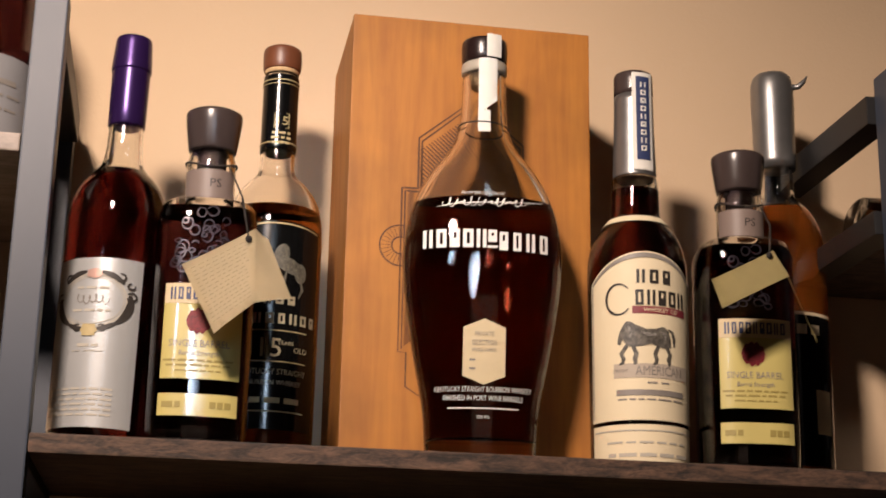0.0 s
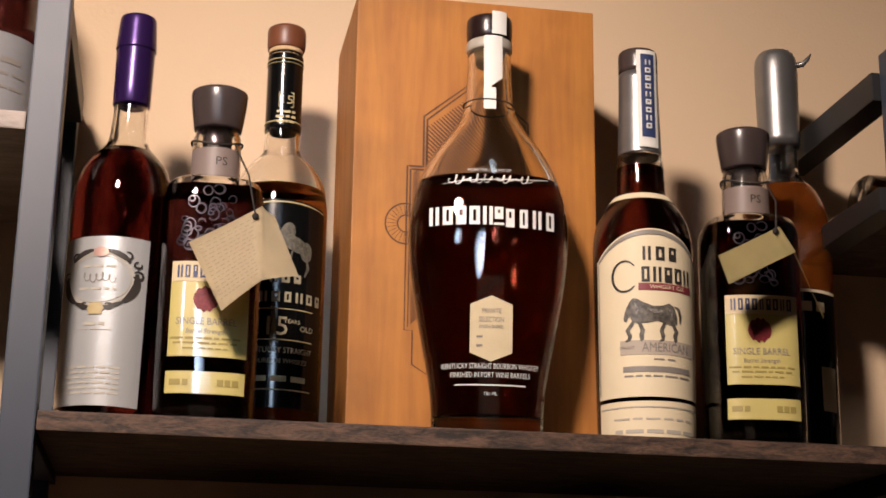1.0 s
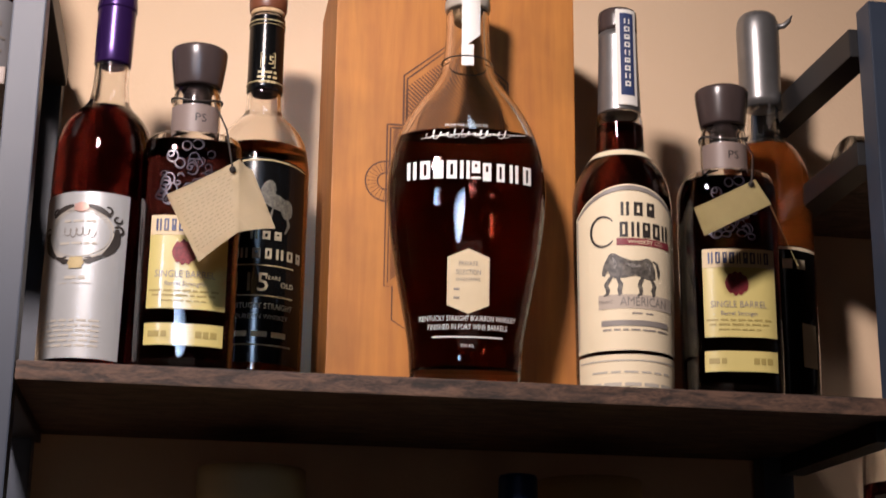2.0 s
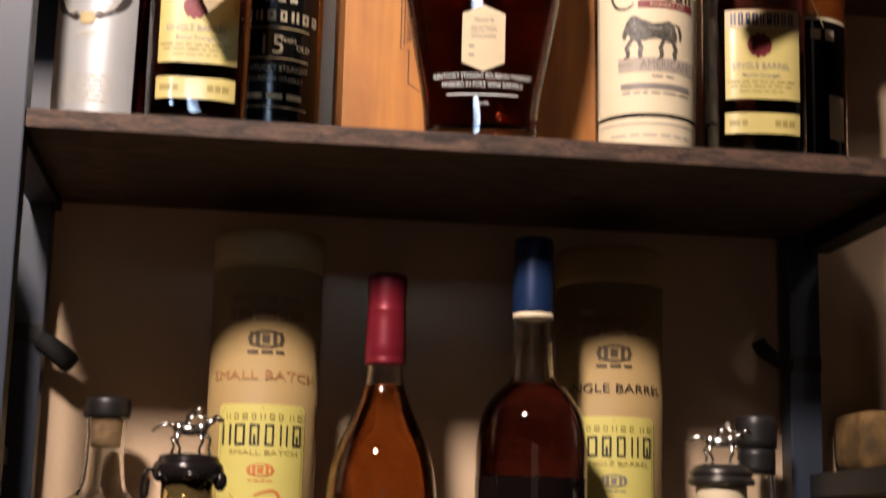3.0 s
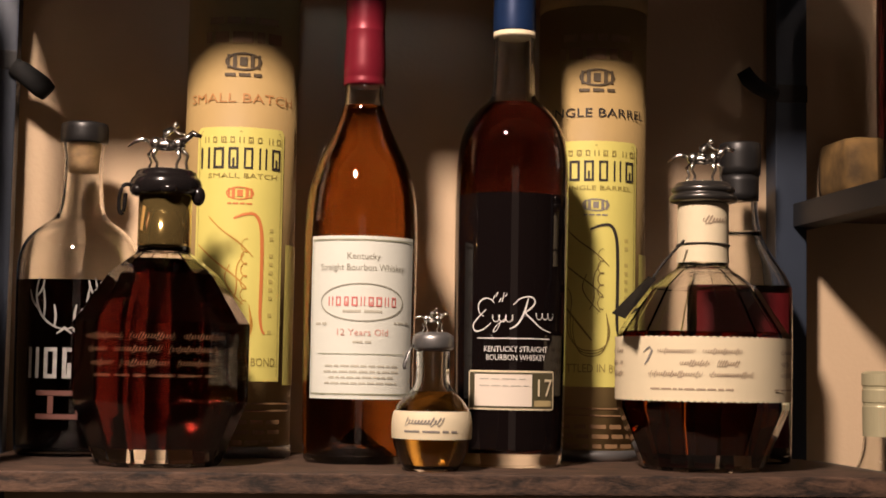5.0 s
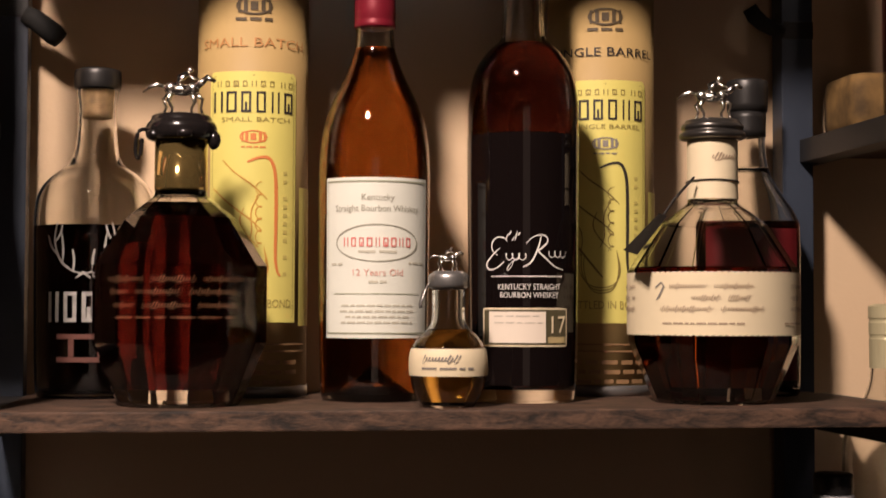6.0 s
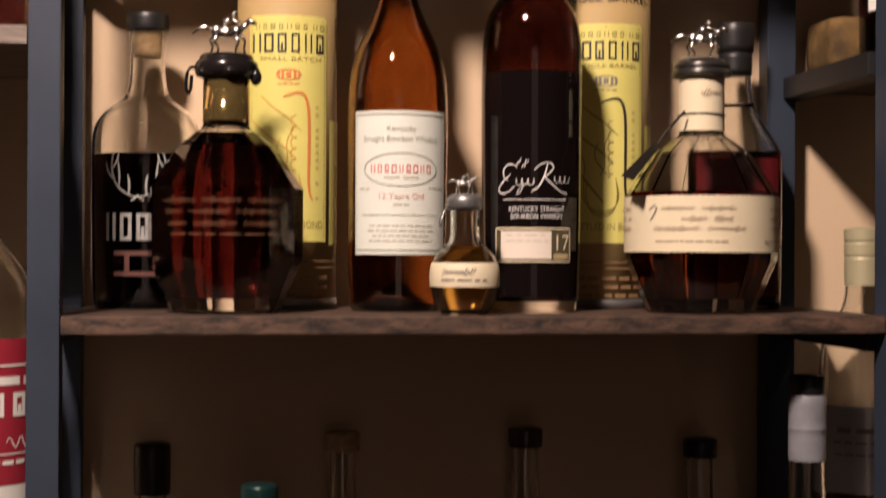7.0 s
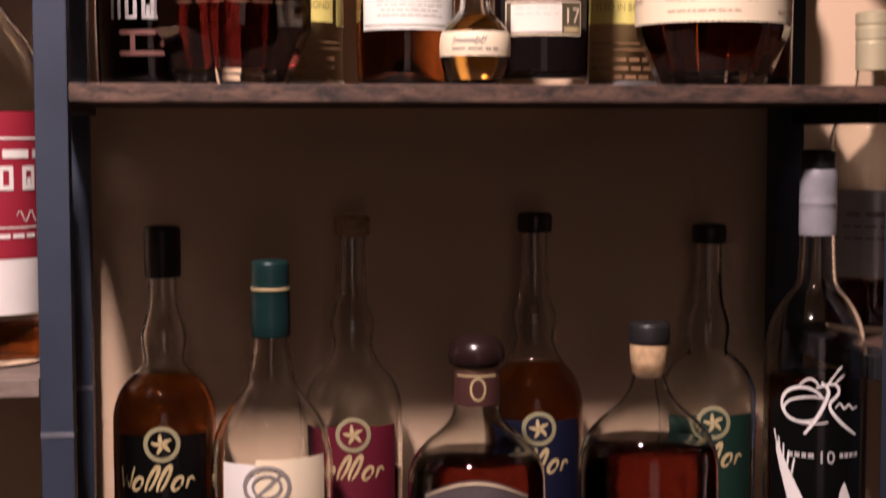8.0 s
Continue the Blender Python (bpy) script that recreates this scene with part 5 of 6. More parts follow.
def script_bottle():
    root = stand("whiskey_bottle", 0.343, 0.093, SHELF_2, 2, "tall dark bottle with navy foil cap and white script print", group="bottles on the middle shelf")
    f = Form([(0, 0.034), (0.004, 0.0370), (0.19, 0.0384), (0.21, 0.0380), (0.229, 0.0345), (0.243, 0.0255), (0.250, 0.0165), (0.257, 0.0144), (0.30, 0.0138), (0.34, 0.0132)])
    bottle(root, f, 0.247, 0.34, DEEPRED, 0.0026, 0.010)
    part("back_label", patch(f, -0.115, 0.115, 0.012, 0.183, 0.0003, 60), BLACKGLASS, root, "dark printed lower glass")
    cap = part("foil_cap", turned([(0.2985, 0.0146), (0.301, 0.0149), (0.345, 0.0140), (0.352, 0.0136), (0.353, 0.010)]), BLUE, root, "navy foil capsule")
    part("cap_band", turned([(0.2945, 0.0143), (0.2963, 0.0146), (0.2966, 0.0141), (0.2982, 0.0146)], rounds=0), CREAM, root, "cream rim on the capsule")
    lab = root
    o = 0.0009
    g = f.raised(0.0090)
    cx = 0.002
    curl = lambda pts, w: ribbon(g, [(cx + 1.1 * x, 0.092 + 1.2 * z) for x, z in chaikin(pts, 2)], 0.72 * w, o)
    script = [curl([(-0.0165 + 0.0055 * math.cos(v), 0.004 + 0.0052 * math.sin(v)) for v in [0.5 + 0.28 * k for k in range(15)]], 0.0013),
              curl([(-0.0165, 0.003), (-0.0215, -0.001), (-0.0265, -0.006), (-0.0240, -0.0095), (-0.0185, -0.0085), (-0.0135, -0.0045)], 0.0014),
              curl([(-0.0135 + 0.00056 * k + 0.0011 * math.cos(k * 0.9), -0.002 + 0.0021 * math.sin(k * 0.9)) for k in range(26)], 0.0008),
              curl([(-0.0075, -0.003), (-0.0095, -0.0085), (-0.0125, -0.0100), (-0.0110, -0.0065), (-0.0050, -0.002)], 0.0008),
              curl([(0.0085, 0.0095), (0.0065, 0.0020), (0.0025, -0.0055), (-0.0025, -0.0078)], 0.0017),
              curl([(-0.0005, 0.0055), (0.0040, 0.0098), (0.0110, 0.0105), (0.0135, 0.0070), (0.0085, 0.0025), (0.0060, 0.0015), (0.0110, -0.0025), (0.0170, -0.0075), (0.0240, -0.0092)], 0.0015),
              curl([(0.0125 + 0.00058 * k + 0.0011 * math.cos(k * 0.9), -0.0005 + 0.0020 * math.sin(k * 0.9)) for k in range(24)], 0.0008)]
    script += [curl([(-0.0125 + 0.0018 * k, 0.0080 + 0.002 * math.sin(k * 1.9)), (-0.0112 + 0.0018 * k, 0.0112 + 0.002 * math.sin(k * 2.3))], 0.0009) for k in range(5)]
    part("wordmark", merged(*script), WHITEINK, lab, "white script emblem of plain loops")
    part("lettering", merged(bars(g, [(cx + 0.0005, 0.0765, 0.050, 0.0007)], o), lettering(g, "KENTUCKY STRAIGHT", cx + 0.002, 0.0695, 0.0038, o, width=0.043), lettering(g, "BOURBON WHISKEY", cx + 0.002, 0.0640, 0.0038, o, width=0.040)), WHITEINK, lab)
    h = f.raised(0.0063)
    part("plate", patch(h, cx - 0.0315, cx + 0.0300, lambda q: 0.0320 + max(0.0, abs(q - cx + 0.00075) - 0.0295) * 0.8, lambda q: 0.0580 - max(0.0, abs(q - cx + 0.00075) - 0.0295) * 0.8, 0.0008, 60), CREAM, lab, "pale bordered plate")
    part("plate_field", patch(h, cx - 0.0302, cx + 0.0287, 0.0332, 0.0568, 0.0010), material("dark olive plate", (0.075, 0.065, 0.035), 0.4), lab)
    part("plate_panel", patch(h, cx - 0.0260, cx + 0.0125, 0.0345, 0.0555, 0.0012), material("rose paper", (0.72, 0.64, 0.54), 0.6), lab)
    part("number", lettering(h, "17", cx + 0.0205, 0.0470, 0.0115, 0.0018, width=0.0112), CREAM, lab)
    part("plate_foot", patch(h, cx + 0.0140, cx + 0.0275, 0.0345, 0.0385, 0.0013), DULLGOLD, lab)
    rng = random.Random(7)
    part("plate_print", bars(h, word_bars(cx - 0.007, 0.0525, 0.03, 0.0006, 4, rng) + word_bars(cx - 0.006, 0.0480, 0.032, 0.0006, 5, rng), 0.0015), PALEINK, lab)


def miniature():
    root = stand("miniature_bottle", 0.2825, 0.032, SHELF_2, 0, "tiny round bottle with cream label and half-full golden whiskey", "bottle")
    f = Form([(0, 0.0165), (0.002, 0.0178), (0.010, 0.0222), (0.020, 0.0252), (0.034, 0.0252), (0.043, 0.0215), (0.050, 0.0142), (0.054, 0.0113), (0.059, 0.0105), (0.076, 0.0108)])
    bottle(root, f, 0.0500, 0.076, WHISKEY_GOLD, 0.0016, 0.004)
    part("collar", turned([(0.0763, 0.0108), (0.0775, 0.0132), (0.083, 0.0134), (0.086, 0.0125), (0.088, 0.009)]), SILVER, root, "pewter stopper collar")
    fig = part("figurine", figurine(0.52), CHROME, root, "tiny cast figure on the stopper")
    fig.location = (-0.001, 0, 0.0875)
    part("wax_drip", tube_bm([(-0.012, -0.004, 0.080), (-0.016, -0.005, 0.074), (-0.018, -0.005, 0.066), (-0.0175, -0.005, 0.064)], 0.0012, 8), SILVER, root)
    lab = part("label", patch(f, -0.036, 0.036, 0.0205, 0.0380, 0.0005, 40), CREAM, root, "cream paper band label")
    part("script", scrawl(f, -0.001, 0.0315, 0.030, 0.0058, 8, 0.0008, 0.0009), GREYINK, lab)
    part("small_print", bars(f, word_bars(0, 0.0255, 0.034, 0.0013, 4, random.Random(2)), 0.0009), GREYINK, lab)


def square_dark_bottle():
    root = stand("whiskey_bottle", 0.529, 0.166, SHELF_2, 0, "square dark red bottle with black capped clear neck", group="bottles on the middle shelf")
    f = Form([(0, 0.036), (0.003, 0.0385), (0.126, 0.0388), (0.131, 0.037), (0.140, 0.033), (0.152, 0.0245), (0.166, 0.0165), (0.182, 0.0133), (0.205, 0.0130)], sy=0.85, power=3.5)
    bottle(root, f, 0.1295, 0.168, WHISKEY_BLACK)
    nf = Form([(0.168, 0.0162), (0.184, 0.0133), (0.206, 0.0130)], rounds=1)
    part("neck", lathe(nf, 0.1683, 0.206, wall=0.0025), GLASS, root)
    part("seal", turned([(0.195, 0.0138), (0.214, 0.0140)]), BLACKCAP, root, "black shrink seal")
    part("stopper", turned([(0.2143, 0.0150), (0.236, 0.0158), (0.2385, 0.0145), (0.239, 0.008)]), BLACKCAP, root, "black stopper")
    part("side_label", patch(f, -0.030, 0.0355, 0.012, 0.124, 0.0006), material("dark red label", (0.09, 0.008, 0.01), 0.35), root, "glossy dark red label")


antler_bottle(0.0485, 0.172, -4, "round dark bottle with clear shoulder, black stopper and white print")
round_bottle(0.111, 0.066, -4, "faceted round bottle of dark whiskey with wax seal and figure stopper", True)
card_tube(0.159, 0.1805, 2, "tall tan card tube with yellow label and orange flourish", "SMALL BATCH")
card_tube(0.419, 0.1805, 6, "tall tan card tube with yellow label and black flourish", "SINGLE BARREL")
cream_label_bottle()
script_bottle()
miniature()
square_dark_bottle()
round_bottle(0.470, 0.068, 0, "faceted round clear bottle with cream band label and figure stopper", False)


# lower shelf --------------------------------------------------------------------
def oval_label_bottle(x, y, turn, label, stopper, cap_mat, level, whiskey, label_mat, bulb=True, tall=0.293):
    """The slim-necked bottle with a round emblem over a coloured label."""
    root = stand("whiskey_bottle", x, y, SHELF_3, turn, label, group="slim-necked bottles on the lower shelf")
    d = tall - 0.293
    f = Form([(0, 0.036), (0.004, 0.0395), (0.135, 0.0405), (0.150, 0.0395), (0.166, 0.0335), (0.177, 0.0225), (0.184 + d, 0.0165), (0.190 + d, 0.0160), (0.202 + d, 0.0185), (0.212 + d, 0.0172), (0.224 + d, 0.0130), (0.236 + d, 0.0116), (0.26 + d, 0.0108), (0.276 + d, 0.0108)])
    f.shift = 0.007
    bottle(root, f, level, 0.276 + d, whiskey)
    low = 0.252 + d if stopper == "tall" else 0.2763 + d
    part("stopper", turned([(low, 0.0135), (low + 0.002, 0.0142), (0.289 + d, 0.0144), (0.292 + d, 0.0135), (0.293 + d, 0.007)]), cap_mat, root, "plain round stopper")
    g = f.raised(-0.0075)
    lab = part("label", patch(f, -0.038, 0.038, 0.02, 0.126), label_mat, root, "dark coloured paper label with gold script")
    part("emblem_disc", patch(g, -0.0135, 0.0135, lambda q: 0.1275 - math.sqrt(max(0.0135 ** 2 - q * q, 0)), lambda q: 0.1275 + math.sqrt(max(0.0135 ** 2 - q * q, 0)), 0.0009, 24), label_mat, lab)
    star = [ribbon(g, [(0.0005 * math.cos(a), 0.1275 + 0.0005 * math.sin(a)), (0.0035 * math.cos(a + 0.15), 0.1275 + 0.0035 * math.sin(a + 0.15)), (0.0080 * math.cos(a), 0.1275 + 0.0080 * math.sin(a))], 0.0034, 0.0013) for a in [0.5 + k * 2 * math.pi / 5 for k in range(5)]]
    part("emblem_ring", ribbon(g, oval(0, 0.1275, 0.0122, 0.0122), 0.0034, 0.0013, True), material("dull green gold ink", (0.26, 0.24, 0.13), 0.5), lab, "dull gold ring")
    part("emblem", merged(*star), DULLGOLD, lab, "gold leaf-like star")
    slant = lambda cx, cz, rx, rz, a0, a1: [(x + 0.45 * (z - cz), z) for x, z in oval(cx, cz, rx, rz, 22, a0, a1)]
    strokes = [slant(-0.019, 0.0965, 0.0034, 0.0050, -20, 330), slant(-0.0075, 0.1005, 0.0026, 0.0100, -60, 250), slant(0.0015, 0.1005, 0.0026, 0.0100, -60, 250), slant(0.0115, 0.0965, 0.0034, 0.0050, -20, 330),
               [(0.0180, 0.0925), (0.0205, 0.0995), (0.0230, 0.1005), (0.0255, 0.0980)], [(-0.0345, 0.1085), (-0.0330, 0.0930), (-0.0285, 0.1020), (-0.0270, 0.0930), (-0.0215, 0.1095)]]
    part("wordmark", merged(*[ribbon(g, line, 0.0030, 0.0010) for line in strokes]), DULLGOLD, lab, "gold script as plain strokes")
    return root


oval_label_bottle(0.0545, 0.160, -4, "slim-necked bottle of amber whiskey with black stopper and black label", "tall", BLACKCAP, 0.176, ORANGE, BLACKLABEL)
# this red label is also coloured darker for the shade down there
oval_label_bottle(0.205, 0.176, 0, "slim-necked nearly empty bottle with tan cork and red label", "short", CORK, 0.095, WHISKEY_AMBER, material("wine red label", (0.105, 0.007, 0.018), 0.5, noise_scale=25, noise_amt=0.15), tall=0.299)
oval_label_bottle(0.356, 0.180, 6, "slim-necked bottle of amber whiskey with dark stopper and blue label", "short", BROWNCAP, 0.176, ORANGE, BLUELABEL, tall=0.300)
oval_label_bottle(0.506, 0.184, 8, "slim-necked nearly empty bottle with black stopper and green label", "short", BLACKCAP, 0.10, WHISKEY_AMBER, GREENLABEL, tall=0.289)


def green_cap_bottle():
    root = stand("whiskey_bottle", 0.1365, 0.082, SHELF_3, 0, "nearly empty clear bottle with green foil cap and cream label", group="front bottles on the lower shelf")
    f = Form([(0, 0.040), (0.004, 0.0445), (0.110, 0.0455), (0.128, 0.0450), (0.148, 0.0400), (0.163, 0.0295), (0.176, 0.0190), (0.190, 0.0165), (0.200, 0.0145), (0.212, 0.0122), (0.26, 0.0120)])
    f.shift = 0.007
    bottle(root, f, 0.05, 0.26, WHISKEY_AMBER)
    part("foil_cap", turned([(0.2135, 0.0140), (0.216, 0.0148), (0.248, 0.0143), (0.2495, 0.0146), (0.251, 0.0142), (0.267, 0.0143), (0.270, 0.0135), (0.271, 0.009)]), GREEN, root, "green foil capsule")
    part("cap_seal", turned([(0.2485, 0.0149), (0.2505, 0.0149)]), DULLGOLD, root)
    lab = part("label", patch(f, -0.012, 0.044, 0.02, 0.1225), CREAM, root, "cream paper label")
    part("front_label", patch(f, -0.040, -0.0125, 0.02, 0.119), PAPER, root, "worn white label seen through the glass")
    part("emblem", merged(ribbon(f, oval(-0.004, 0.103, 0.016, 0.014), 0.003, 0.0012, True), ribbon(f, oval(-0.004, 0.103, 0.010, 0.008), 0.002, 0.0012, True), ribbon(f, [(-0.012, 0.095), (-0.002, 0.104), (0.006, 0.112)], 0.003, 0.0012)), GREYINK, lab, "grey round emblem")


def ball_stopper_bottle():
    root = stand("whiskey_bottle", 0.2895, 0.068, SHELF_3, 0, "wide bottle of dark whiskey with black ball stopper", group="front bottles on the lower shelf")
    f = Form([(0, 0.047), (0.004, 0.0515), (0.100, 0.0525), (0.118, 0.0500), (0.132, 0.0390), (0.142, 0.0260), (0.152, 0.0185), (0.160, 0.0178), (0.178, 0.0180), (0.187, 0.0176)])
    f.shift = 0.006
    bottle(root, f, 0.122, 0.187, WHISKEY)
    part("stopper", turned([(0.1905, 0.0180), (0.193, 0.0210), (0.201, 0.0215), (0.209, 0.0185), (0.2135, 0.0110), (0.214, 0.004)]), MAROONCAP, root, "glossy dark ball stopper")
    part("cork_ring", turned([(0.1873, 0.0165), (0.1902, 0.0165)]), CORK, root)
    nl = part("neck_label", patch(f, -0.020, 0.020, 0.156, 0.182, 0.0008), material("brown neck label", (0.055, 0.022, 0.018), 0.4), root, "brown neck label")
    part("neck_mark", merged(ribbon(f, oval(0.001, 0.169, 0.005, 0.008), 0.0016, 0.0013, True), bars(f, [(0, 0.179, 0.03, 0.0015)], 0.0013)), DULLGOLD, nl)
    lab = part("label", patch(f, -0.042, 0.042, 0.02, lambda q: 0.098 + 0.010 * math.cos(q * 45)), material("dark silver label", (0.12, 0.10, 0.10), 0.35, 0.4), root, "dark silvery arched label")
    part("label_edge", ribbon(f, [(-0.040 + i * 0.08 / 24, 0.096 + 0.010 * math.cos((-0.040 + i * 0.08 / 24) * 45)) for i in range(25)], 0.0014, 0.0010), TAGPAPER, lab)


def cork_ball_bottle():
    root = stand("whiskey_bottle", 0.4215, 0.064, SHELF_3, 0, "wide bottle of dark whiskey with pale cork and black cap", group="front bottles on the lower shelf")
    f = Form([(0, 0.048), (0.004, 0.0525), (0.105, 0.0538), (0.124, 0.0520), (0.138, 0.0455), (0.149, 0.0345), (0.160, 0.0215), (0.170, 0.0150), (0.182, 0.0122), (0.186, 0.0135), (0.189, 0.0135)])
    bottle(root, f, 0.128, 0.189, WHISKEY)
    part("cork", turned([(0.1795, 0.0090), (0.184, 0.0118), (0.192, 0.0142), (0.203, 0.0148), (0.205, 0.0142)]), CORK, root, "pale round cork")
    part("stopper", turned([(0.2053, 0.0152), (0.2075, 0.0157), (0.218, 0.0155), (0.221, 0.0145), (0.2215, 0.008)]), BLACKCAP, root, "flat black cap")


def feather_bottle():
    root = stand("whiskey_bottle", 0.5490, 0.052, SHELF_3, 5, "tall dark bottle with silver neck sleeve and white feather print", group="front bottles on the lower shelf")
    f = Form([(0, 0.035), (0.004, 0.0380), (0.185, 0.0392), (0.205, 0.0380), (0.224, 0.0335), (0.238, 0.0250), (0.247, 0.0165), (0.256, 0.0142), (0.29, 0.0130), (0.335, 0.0130)])
    f.shift = 0.007
    bottle(root, f, 0.18, 0.335, WHISKEY_BLACK)
    part("neck_sleeve", turned([(0.2865, 0.0138), (0.289, 0.0142), (0.310, 0.0140), (0.311, 0.0145), (0.313, 0.0140), (0.3345, 0.0144), (0.3365, 0.0135)]), material("silver paper sleeve", (0.25, 0.25, 0.27), 0.42, 0.0, noise_scale=60, noise_amt=0.25), root, "silver neck sleeve")
    part("stopper", turned([(0.3368, 0.0130), (0.339, 0.0135), (0.349, 0.0135), (0.351, 0.0125), (0.3515, 0.007)]), BLACKCAP, root, "black stopper")
    lab = part("label", patch(f, -0.040, 0.046, 0.02, 0.158, 0.0005, 30), BLACKLABEL, root, "glossy black printed label")
    o = 0.0010
    g = f.raised(-0.009)
    curl = lambda pts, w: ribbon(g, chaikin(pts, 2), w, o)
    loops = [curl(oval(-0.012, 0.165, 0.016, 0.013, 30, 20, 330), 0.0024), curl(oval(-0.004, 0.161, 0.022, 0.010, 30, 60, 300), 0.0018),
             curl([(0.002, 0.182), (0.008, 0.176), (0.004, 0.165), (-0.003, 0.152), (-0.010, 0.143)], 0.0028), curl([(-0.002, 0.178), (0.012, 0.182), (0.016, 0.174), (0.006, 0.166), (0.012, 0.156), (0.022, 0.147), (0.030, 0.142)], 0.0024),
             curl([(-0.014, 0.180), (-0.006, 0.186), (0.0, 0.180)], 0.0015), curl([(0.012, 0.163 + 0.0), (0.016, 0.167), (0.019, 0.161), (0.023, 0.166), (0.026, 0.161), (0.031, 0.163)], 0.0014), curl([(0.006, 0.180), (0.013, 0.190), (0.017, 0.194)], 0.0014), curl([(0.010, 0.180), (0.019, 0.188)], 0.0012)]
    part("wordmark", merged(*loops), WHITEINK, lab, "white script emblem of plain loops")
    part("lettering", merged(lettering(g, "10", 0.006, 0.126, 0.0095, o), bars(g, word_bars(-0.012, 0.127, 0.018, 0.0035, 4, random.Random(3), 0.4) + word_bars(0.024, 0.127, 0.016, 0.0035, 4, random.Random(5), 0.4), o)), material("grey white ink", (0.4, 0.39, 0.37), 0.5), lab)
    feather = [patch(g, -0.033, -0.006, lambda q: 0.128 - (q + 0.033) * 3.2, lambda q: 0.138 - (q + 0.033) * 1.9, o, 12)]
    feather += [ribbon(g, [(-0.033 + i * 0.0035, 0.136 - i * 0.006), (-0.035 + i * 0.0045, 0.144 - i * 0.005)], 0.0030, o) for i in range(5)]
    feather += [patch(g, 0.016, 0.028, lambda q: 0.060, lambda q: 0.108 - abs(q - 0.020) * 2.5, o, 8)]
    part("feather_print", merged(*feather), WHITEINK, lab, "white feather-like printed shapes")


green_cap_bottle()
ball_stopper_bottle()
cork_ball_bottle()
feather_bottle()


# the neighbouring shelves ---------------------------------------------------------
NEIGHBOUR = (1.794, 1.397, 1.000, 0.604)
PALEWOOD = wood_material("pale grained board", (0.12, 0.09, 0.07), (0.30, 0.24, 0.20))
shelf_unit(-POST - W, -POST, NEIGHBOUR, (), (), "neighbouring black steel shelf unit with pale boards", PALEWOOD, (0,), board_rails=(0,))
shelf_unit(W + POST, 2 * W + POST, NEIGHBOUR, (), (), "neighbouring black steel shelf unit with brown boards", SHELFWOOD, (1,))
tagged(part("wooden_block", box_bm(0.607, 0.668, 0.150, 0.215, 1.3972, 1.4440, 0.012), material("cork board", (0.20, 0.115, 0.035), 0.85, noise_scale=45, noise_amt=0.75, bump=0.4, bump_scale=120)),
       "rough tan cork block on the neighbouring shelf", "block")


def red_label_bottle():
    root = stand("whiskey_bottle", -0.0725, 0.090, 1.000, 6, "tall bottle with red and white paper label on the neighbouring shelf")
    f = Form([(0, 0.042), (0.004, 0.0455), (0.20, 0.0465), (0.215, 0.045), (0.235, 0.036), (0.25, 0.024), (0.262, 0.0155), (0.28, 0.0135), (0.325, 0.013)])
    bottle(root, f, 0.03, 0.325, WHISKEY_AMBER)
    part("stopper", turned([(0.3253, 0.0150), (0.345, 0.0150)]), BLACKCAP, root, "black stopper")
    lab = part("label", patch(f, -0.06, 0.066, 0.078, 0.182), REDLABEL, root, "red paper label")
    part("white_label", patch(f, -0.06, 0.066, 0.038, 0.0775), PAPER, root, "plain white lower label")
    rng = random.Random(2)
    wordmark(f, block_letters(0.022, 0.135, 0.070, 0.017, 4, 0.3), PAPER, lab, 0.0009, 0.3)
    part("label_print", bars(f, word_bars(0.02, 0.152, 0.07, 0.006, 4, rng) + [(0.0, 0.163, 0.12, 0.0015), (0, 0.100, 0.12, 0.001)]), PAPER, lab)
    part("script", merged(ribbon(f, [(0.02 + i * 0.002, 0.108 + 0.004 * math.sin(i * 1.2)) for i in range(18)], 0.0012), bars(f, word_bars(0.03, 0.094, 0.05, 0.003, 5, rng))), PAPER, lab)


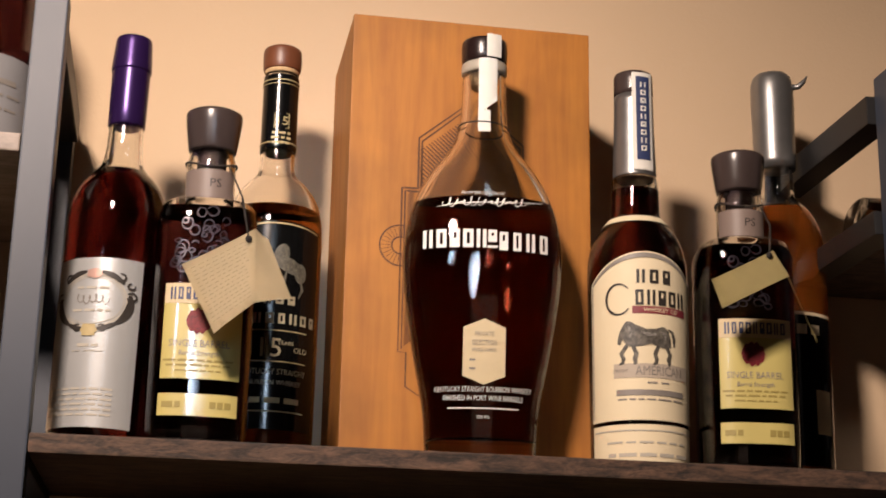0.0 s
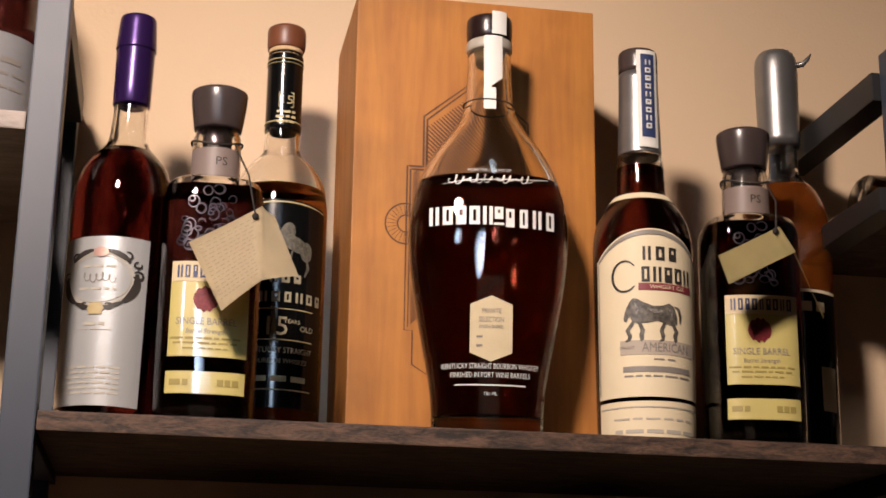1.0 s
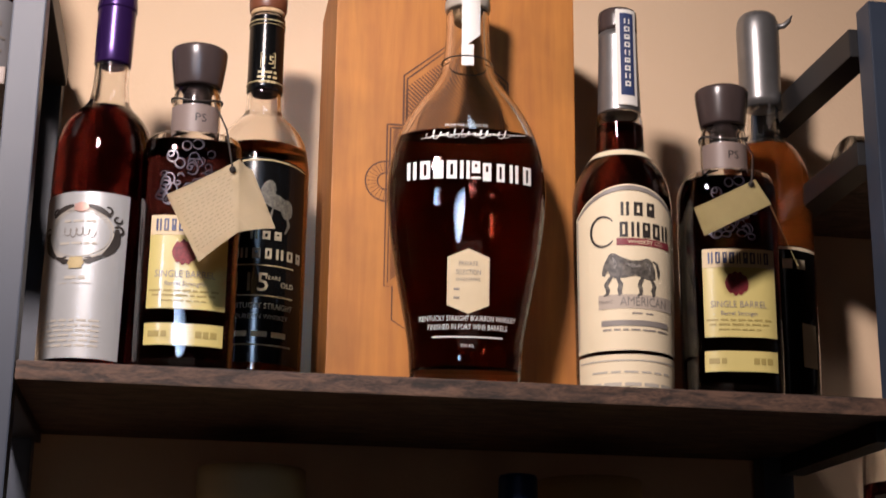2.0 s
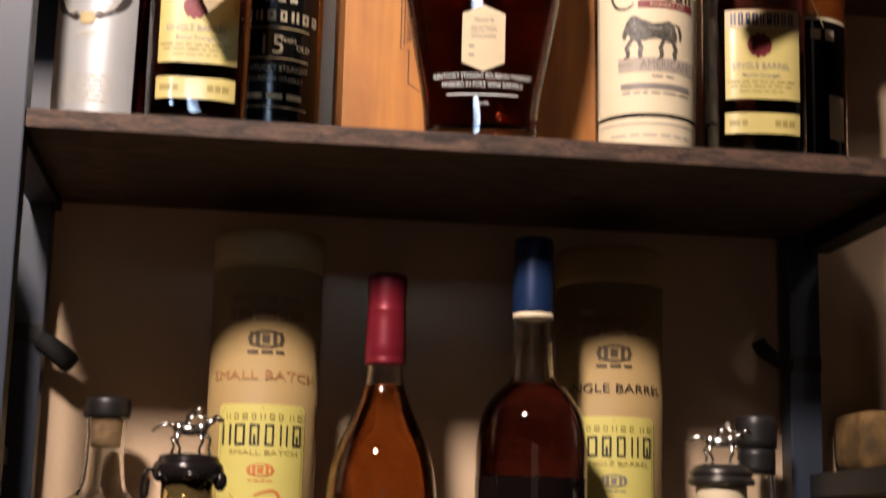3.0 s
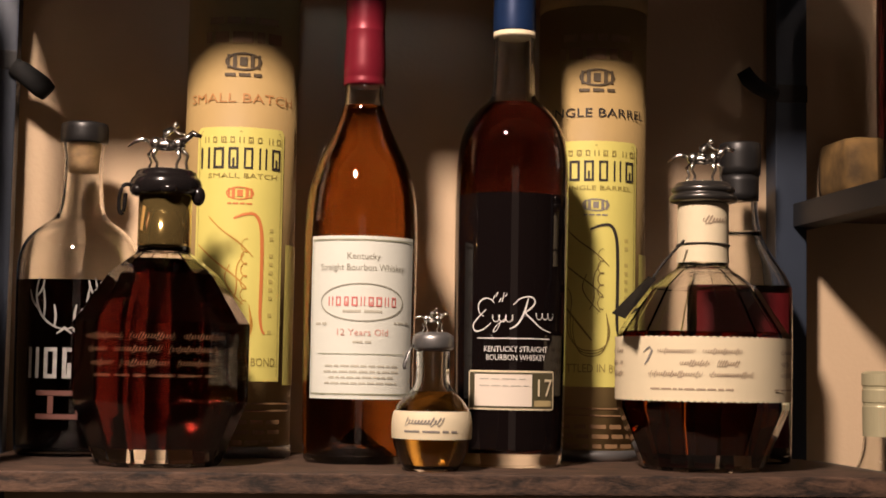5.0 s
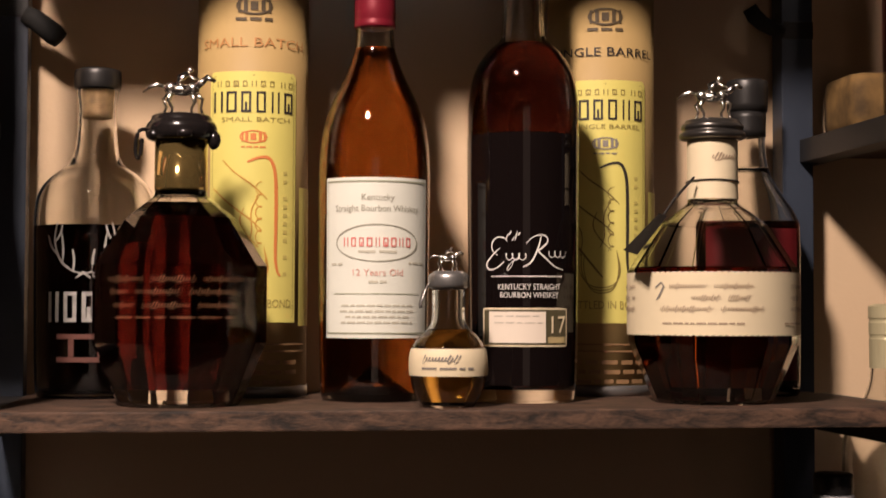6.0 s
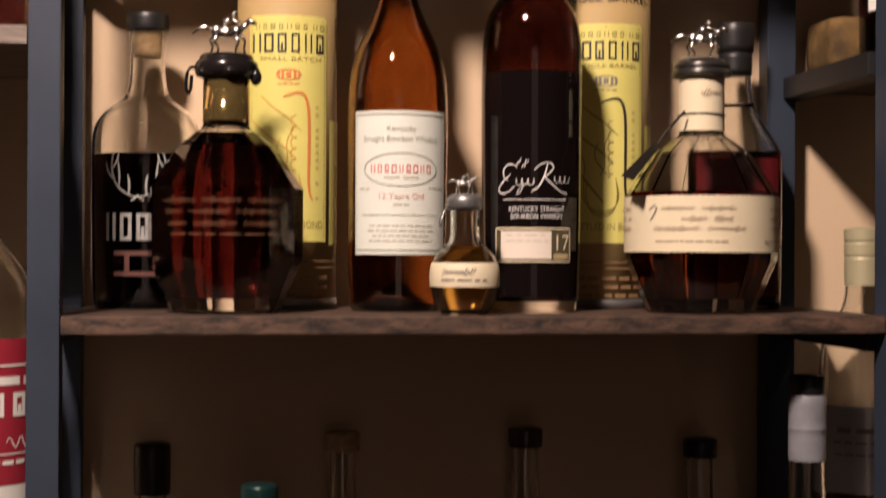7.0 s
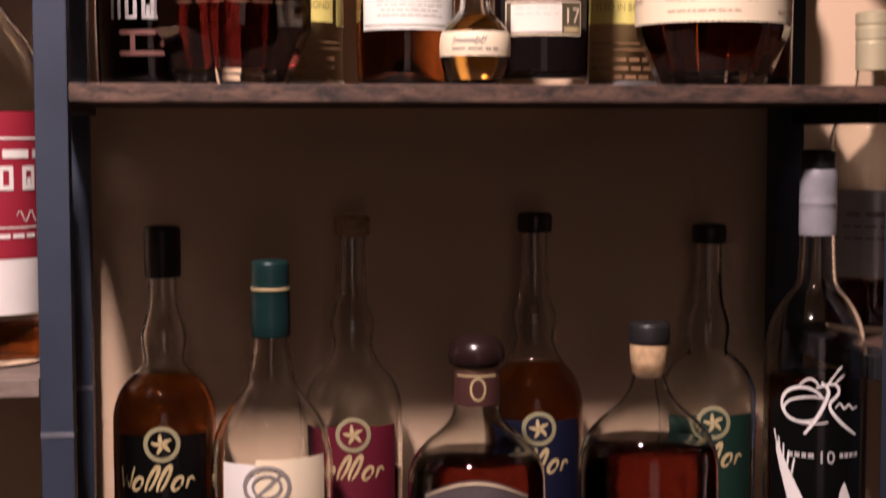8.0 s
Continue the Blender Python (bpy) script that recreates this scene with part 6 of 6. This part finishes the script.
def plain_neighbour_bottle(x, y, z, turn, label, body, lab_mat, z0, z1, cap, tall=0.30, r=0.038, level=0.16):
    root = stand("whiskey_bottle", x, y, z, turn, label)
    k = tall / 0.30
    f = Form([(0, r * 0.92), (0.004, r * 0.99), (0.17 * k, r), (0.19 * k, r * 0.93), (0.212 * k, r * 0.62), (0.226 * k, 0.0165), (0.24 * k, 0.0142), (0.28 * k, 0.0138)])
    bottle(root, f, level * k, 0.28 * k, body)
    part("stopper", turned([(0.245 * k, 0.0148), (0.270 * k, 0.0150), (0.271 * k, 0.0146), (0.273 * k, 0.0146), (0.274 * k, 0.0152), (0.284 * k, 0.0152), (0.285 * k, 0.0147), (0.287 * k, 0.0147), (0.288 * k, 0.0155), (0.298 * k, 0.0155), (0.30 * k, 0.012)], rounds=0), cap, root, "plain foil cap", False)
    lab = part("label", patch(f, -r * 1.2, r * 1.2, z0, z1), lab_mat, root, "plain paper label")
    part("small_print", bars(f, word_bars(0, z1 - 0.02, r * 1.4, 0.004, 3, random.Random(3)) + word_bars(0, z1 - 0.03, r * 1.6, 0.002, 6, random.Random(4)) + word_bars(0, z1 - 0.04, r * 1.5, 0.002, 6, random.Random(5))), GREYINK, lab)


red_label_bottle()
plain_neighbour_bottle(-0.068, 0.085, 1.794, 0, "dark bottle with grey paper label on the neighbouring shelf", WHISKEY_BLACK, material("grey label paper", (0.24, 0.24, 0.25), 0.5, noise_scale=30, noise_amt=0.1), 0.012, 0.075, BLACKCAP, 0.29, 0.042)
plain_neighbour_bottle(-0.068, 0.085, 1.397, 0, "dark bottle with narrow pale label on the neighbouring shelf", WHISKEY_BLACK, REDLABEL, 0.03, 0.11, BLACKCAP, 0.29, 0.042)
plain_neighbour_bottle(0.6455, 0.178, 1.000, 10, "clear bottle with silvery cap and grey label on the neighbouring shelf", WHISKEY_BLACK, SILVERPAPER, 0.047, 0.119, material("pale gold foil", (0.50, 0.45, 0.28), 0.35, 0.3), 0.268, 0.0365, 0.048)
plain_neighbour_bottle(0.664, 0.130, 1.397, 20, "dark bottle with white label on the neighbouring shelf", WHISKEY_BLACK, PAPER, 0.045, 0.15, BLACKCAP, 0.30, 0.04)


def lying_bottle():
    root = stand("whiskey_bottle", 0.636, 0.166, 1.7946, 0, "small amber glass bottle lying on the neighbouring shelf")
    root.matrix_world = pose(0.636, 0.166, 1.7946 + 0.0292, 0, 90, 0)
    f = Form([(0, 0.024), (0.004, 0.0285), (0.010, 0.0290), (0.105, 0.0290), (0.125, 0.0250), (0.140, 0.0140), (0.150, 0.0115), (0.185, 0.0115)])
    bottle(root, f, 0.130, 0.185, material("brown whiskey", (0.30, 0.13, 0.055), 0.0, trans=1.0, ior=1.36))
    part("stopper", turned([(0.1853, 0.0125), (0.187, 0.0135), (0.203, 0.0135), (0.205, 0.010)]), BLACKCAP, root, "black stopper")


lying_bottle()
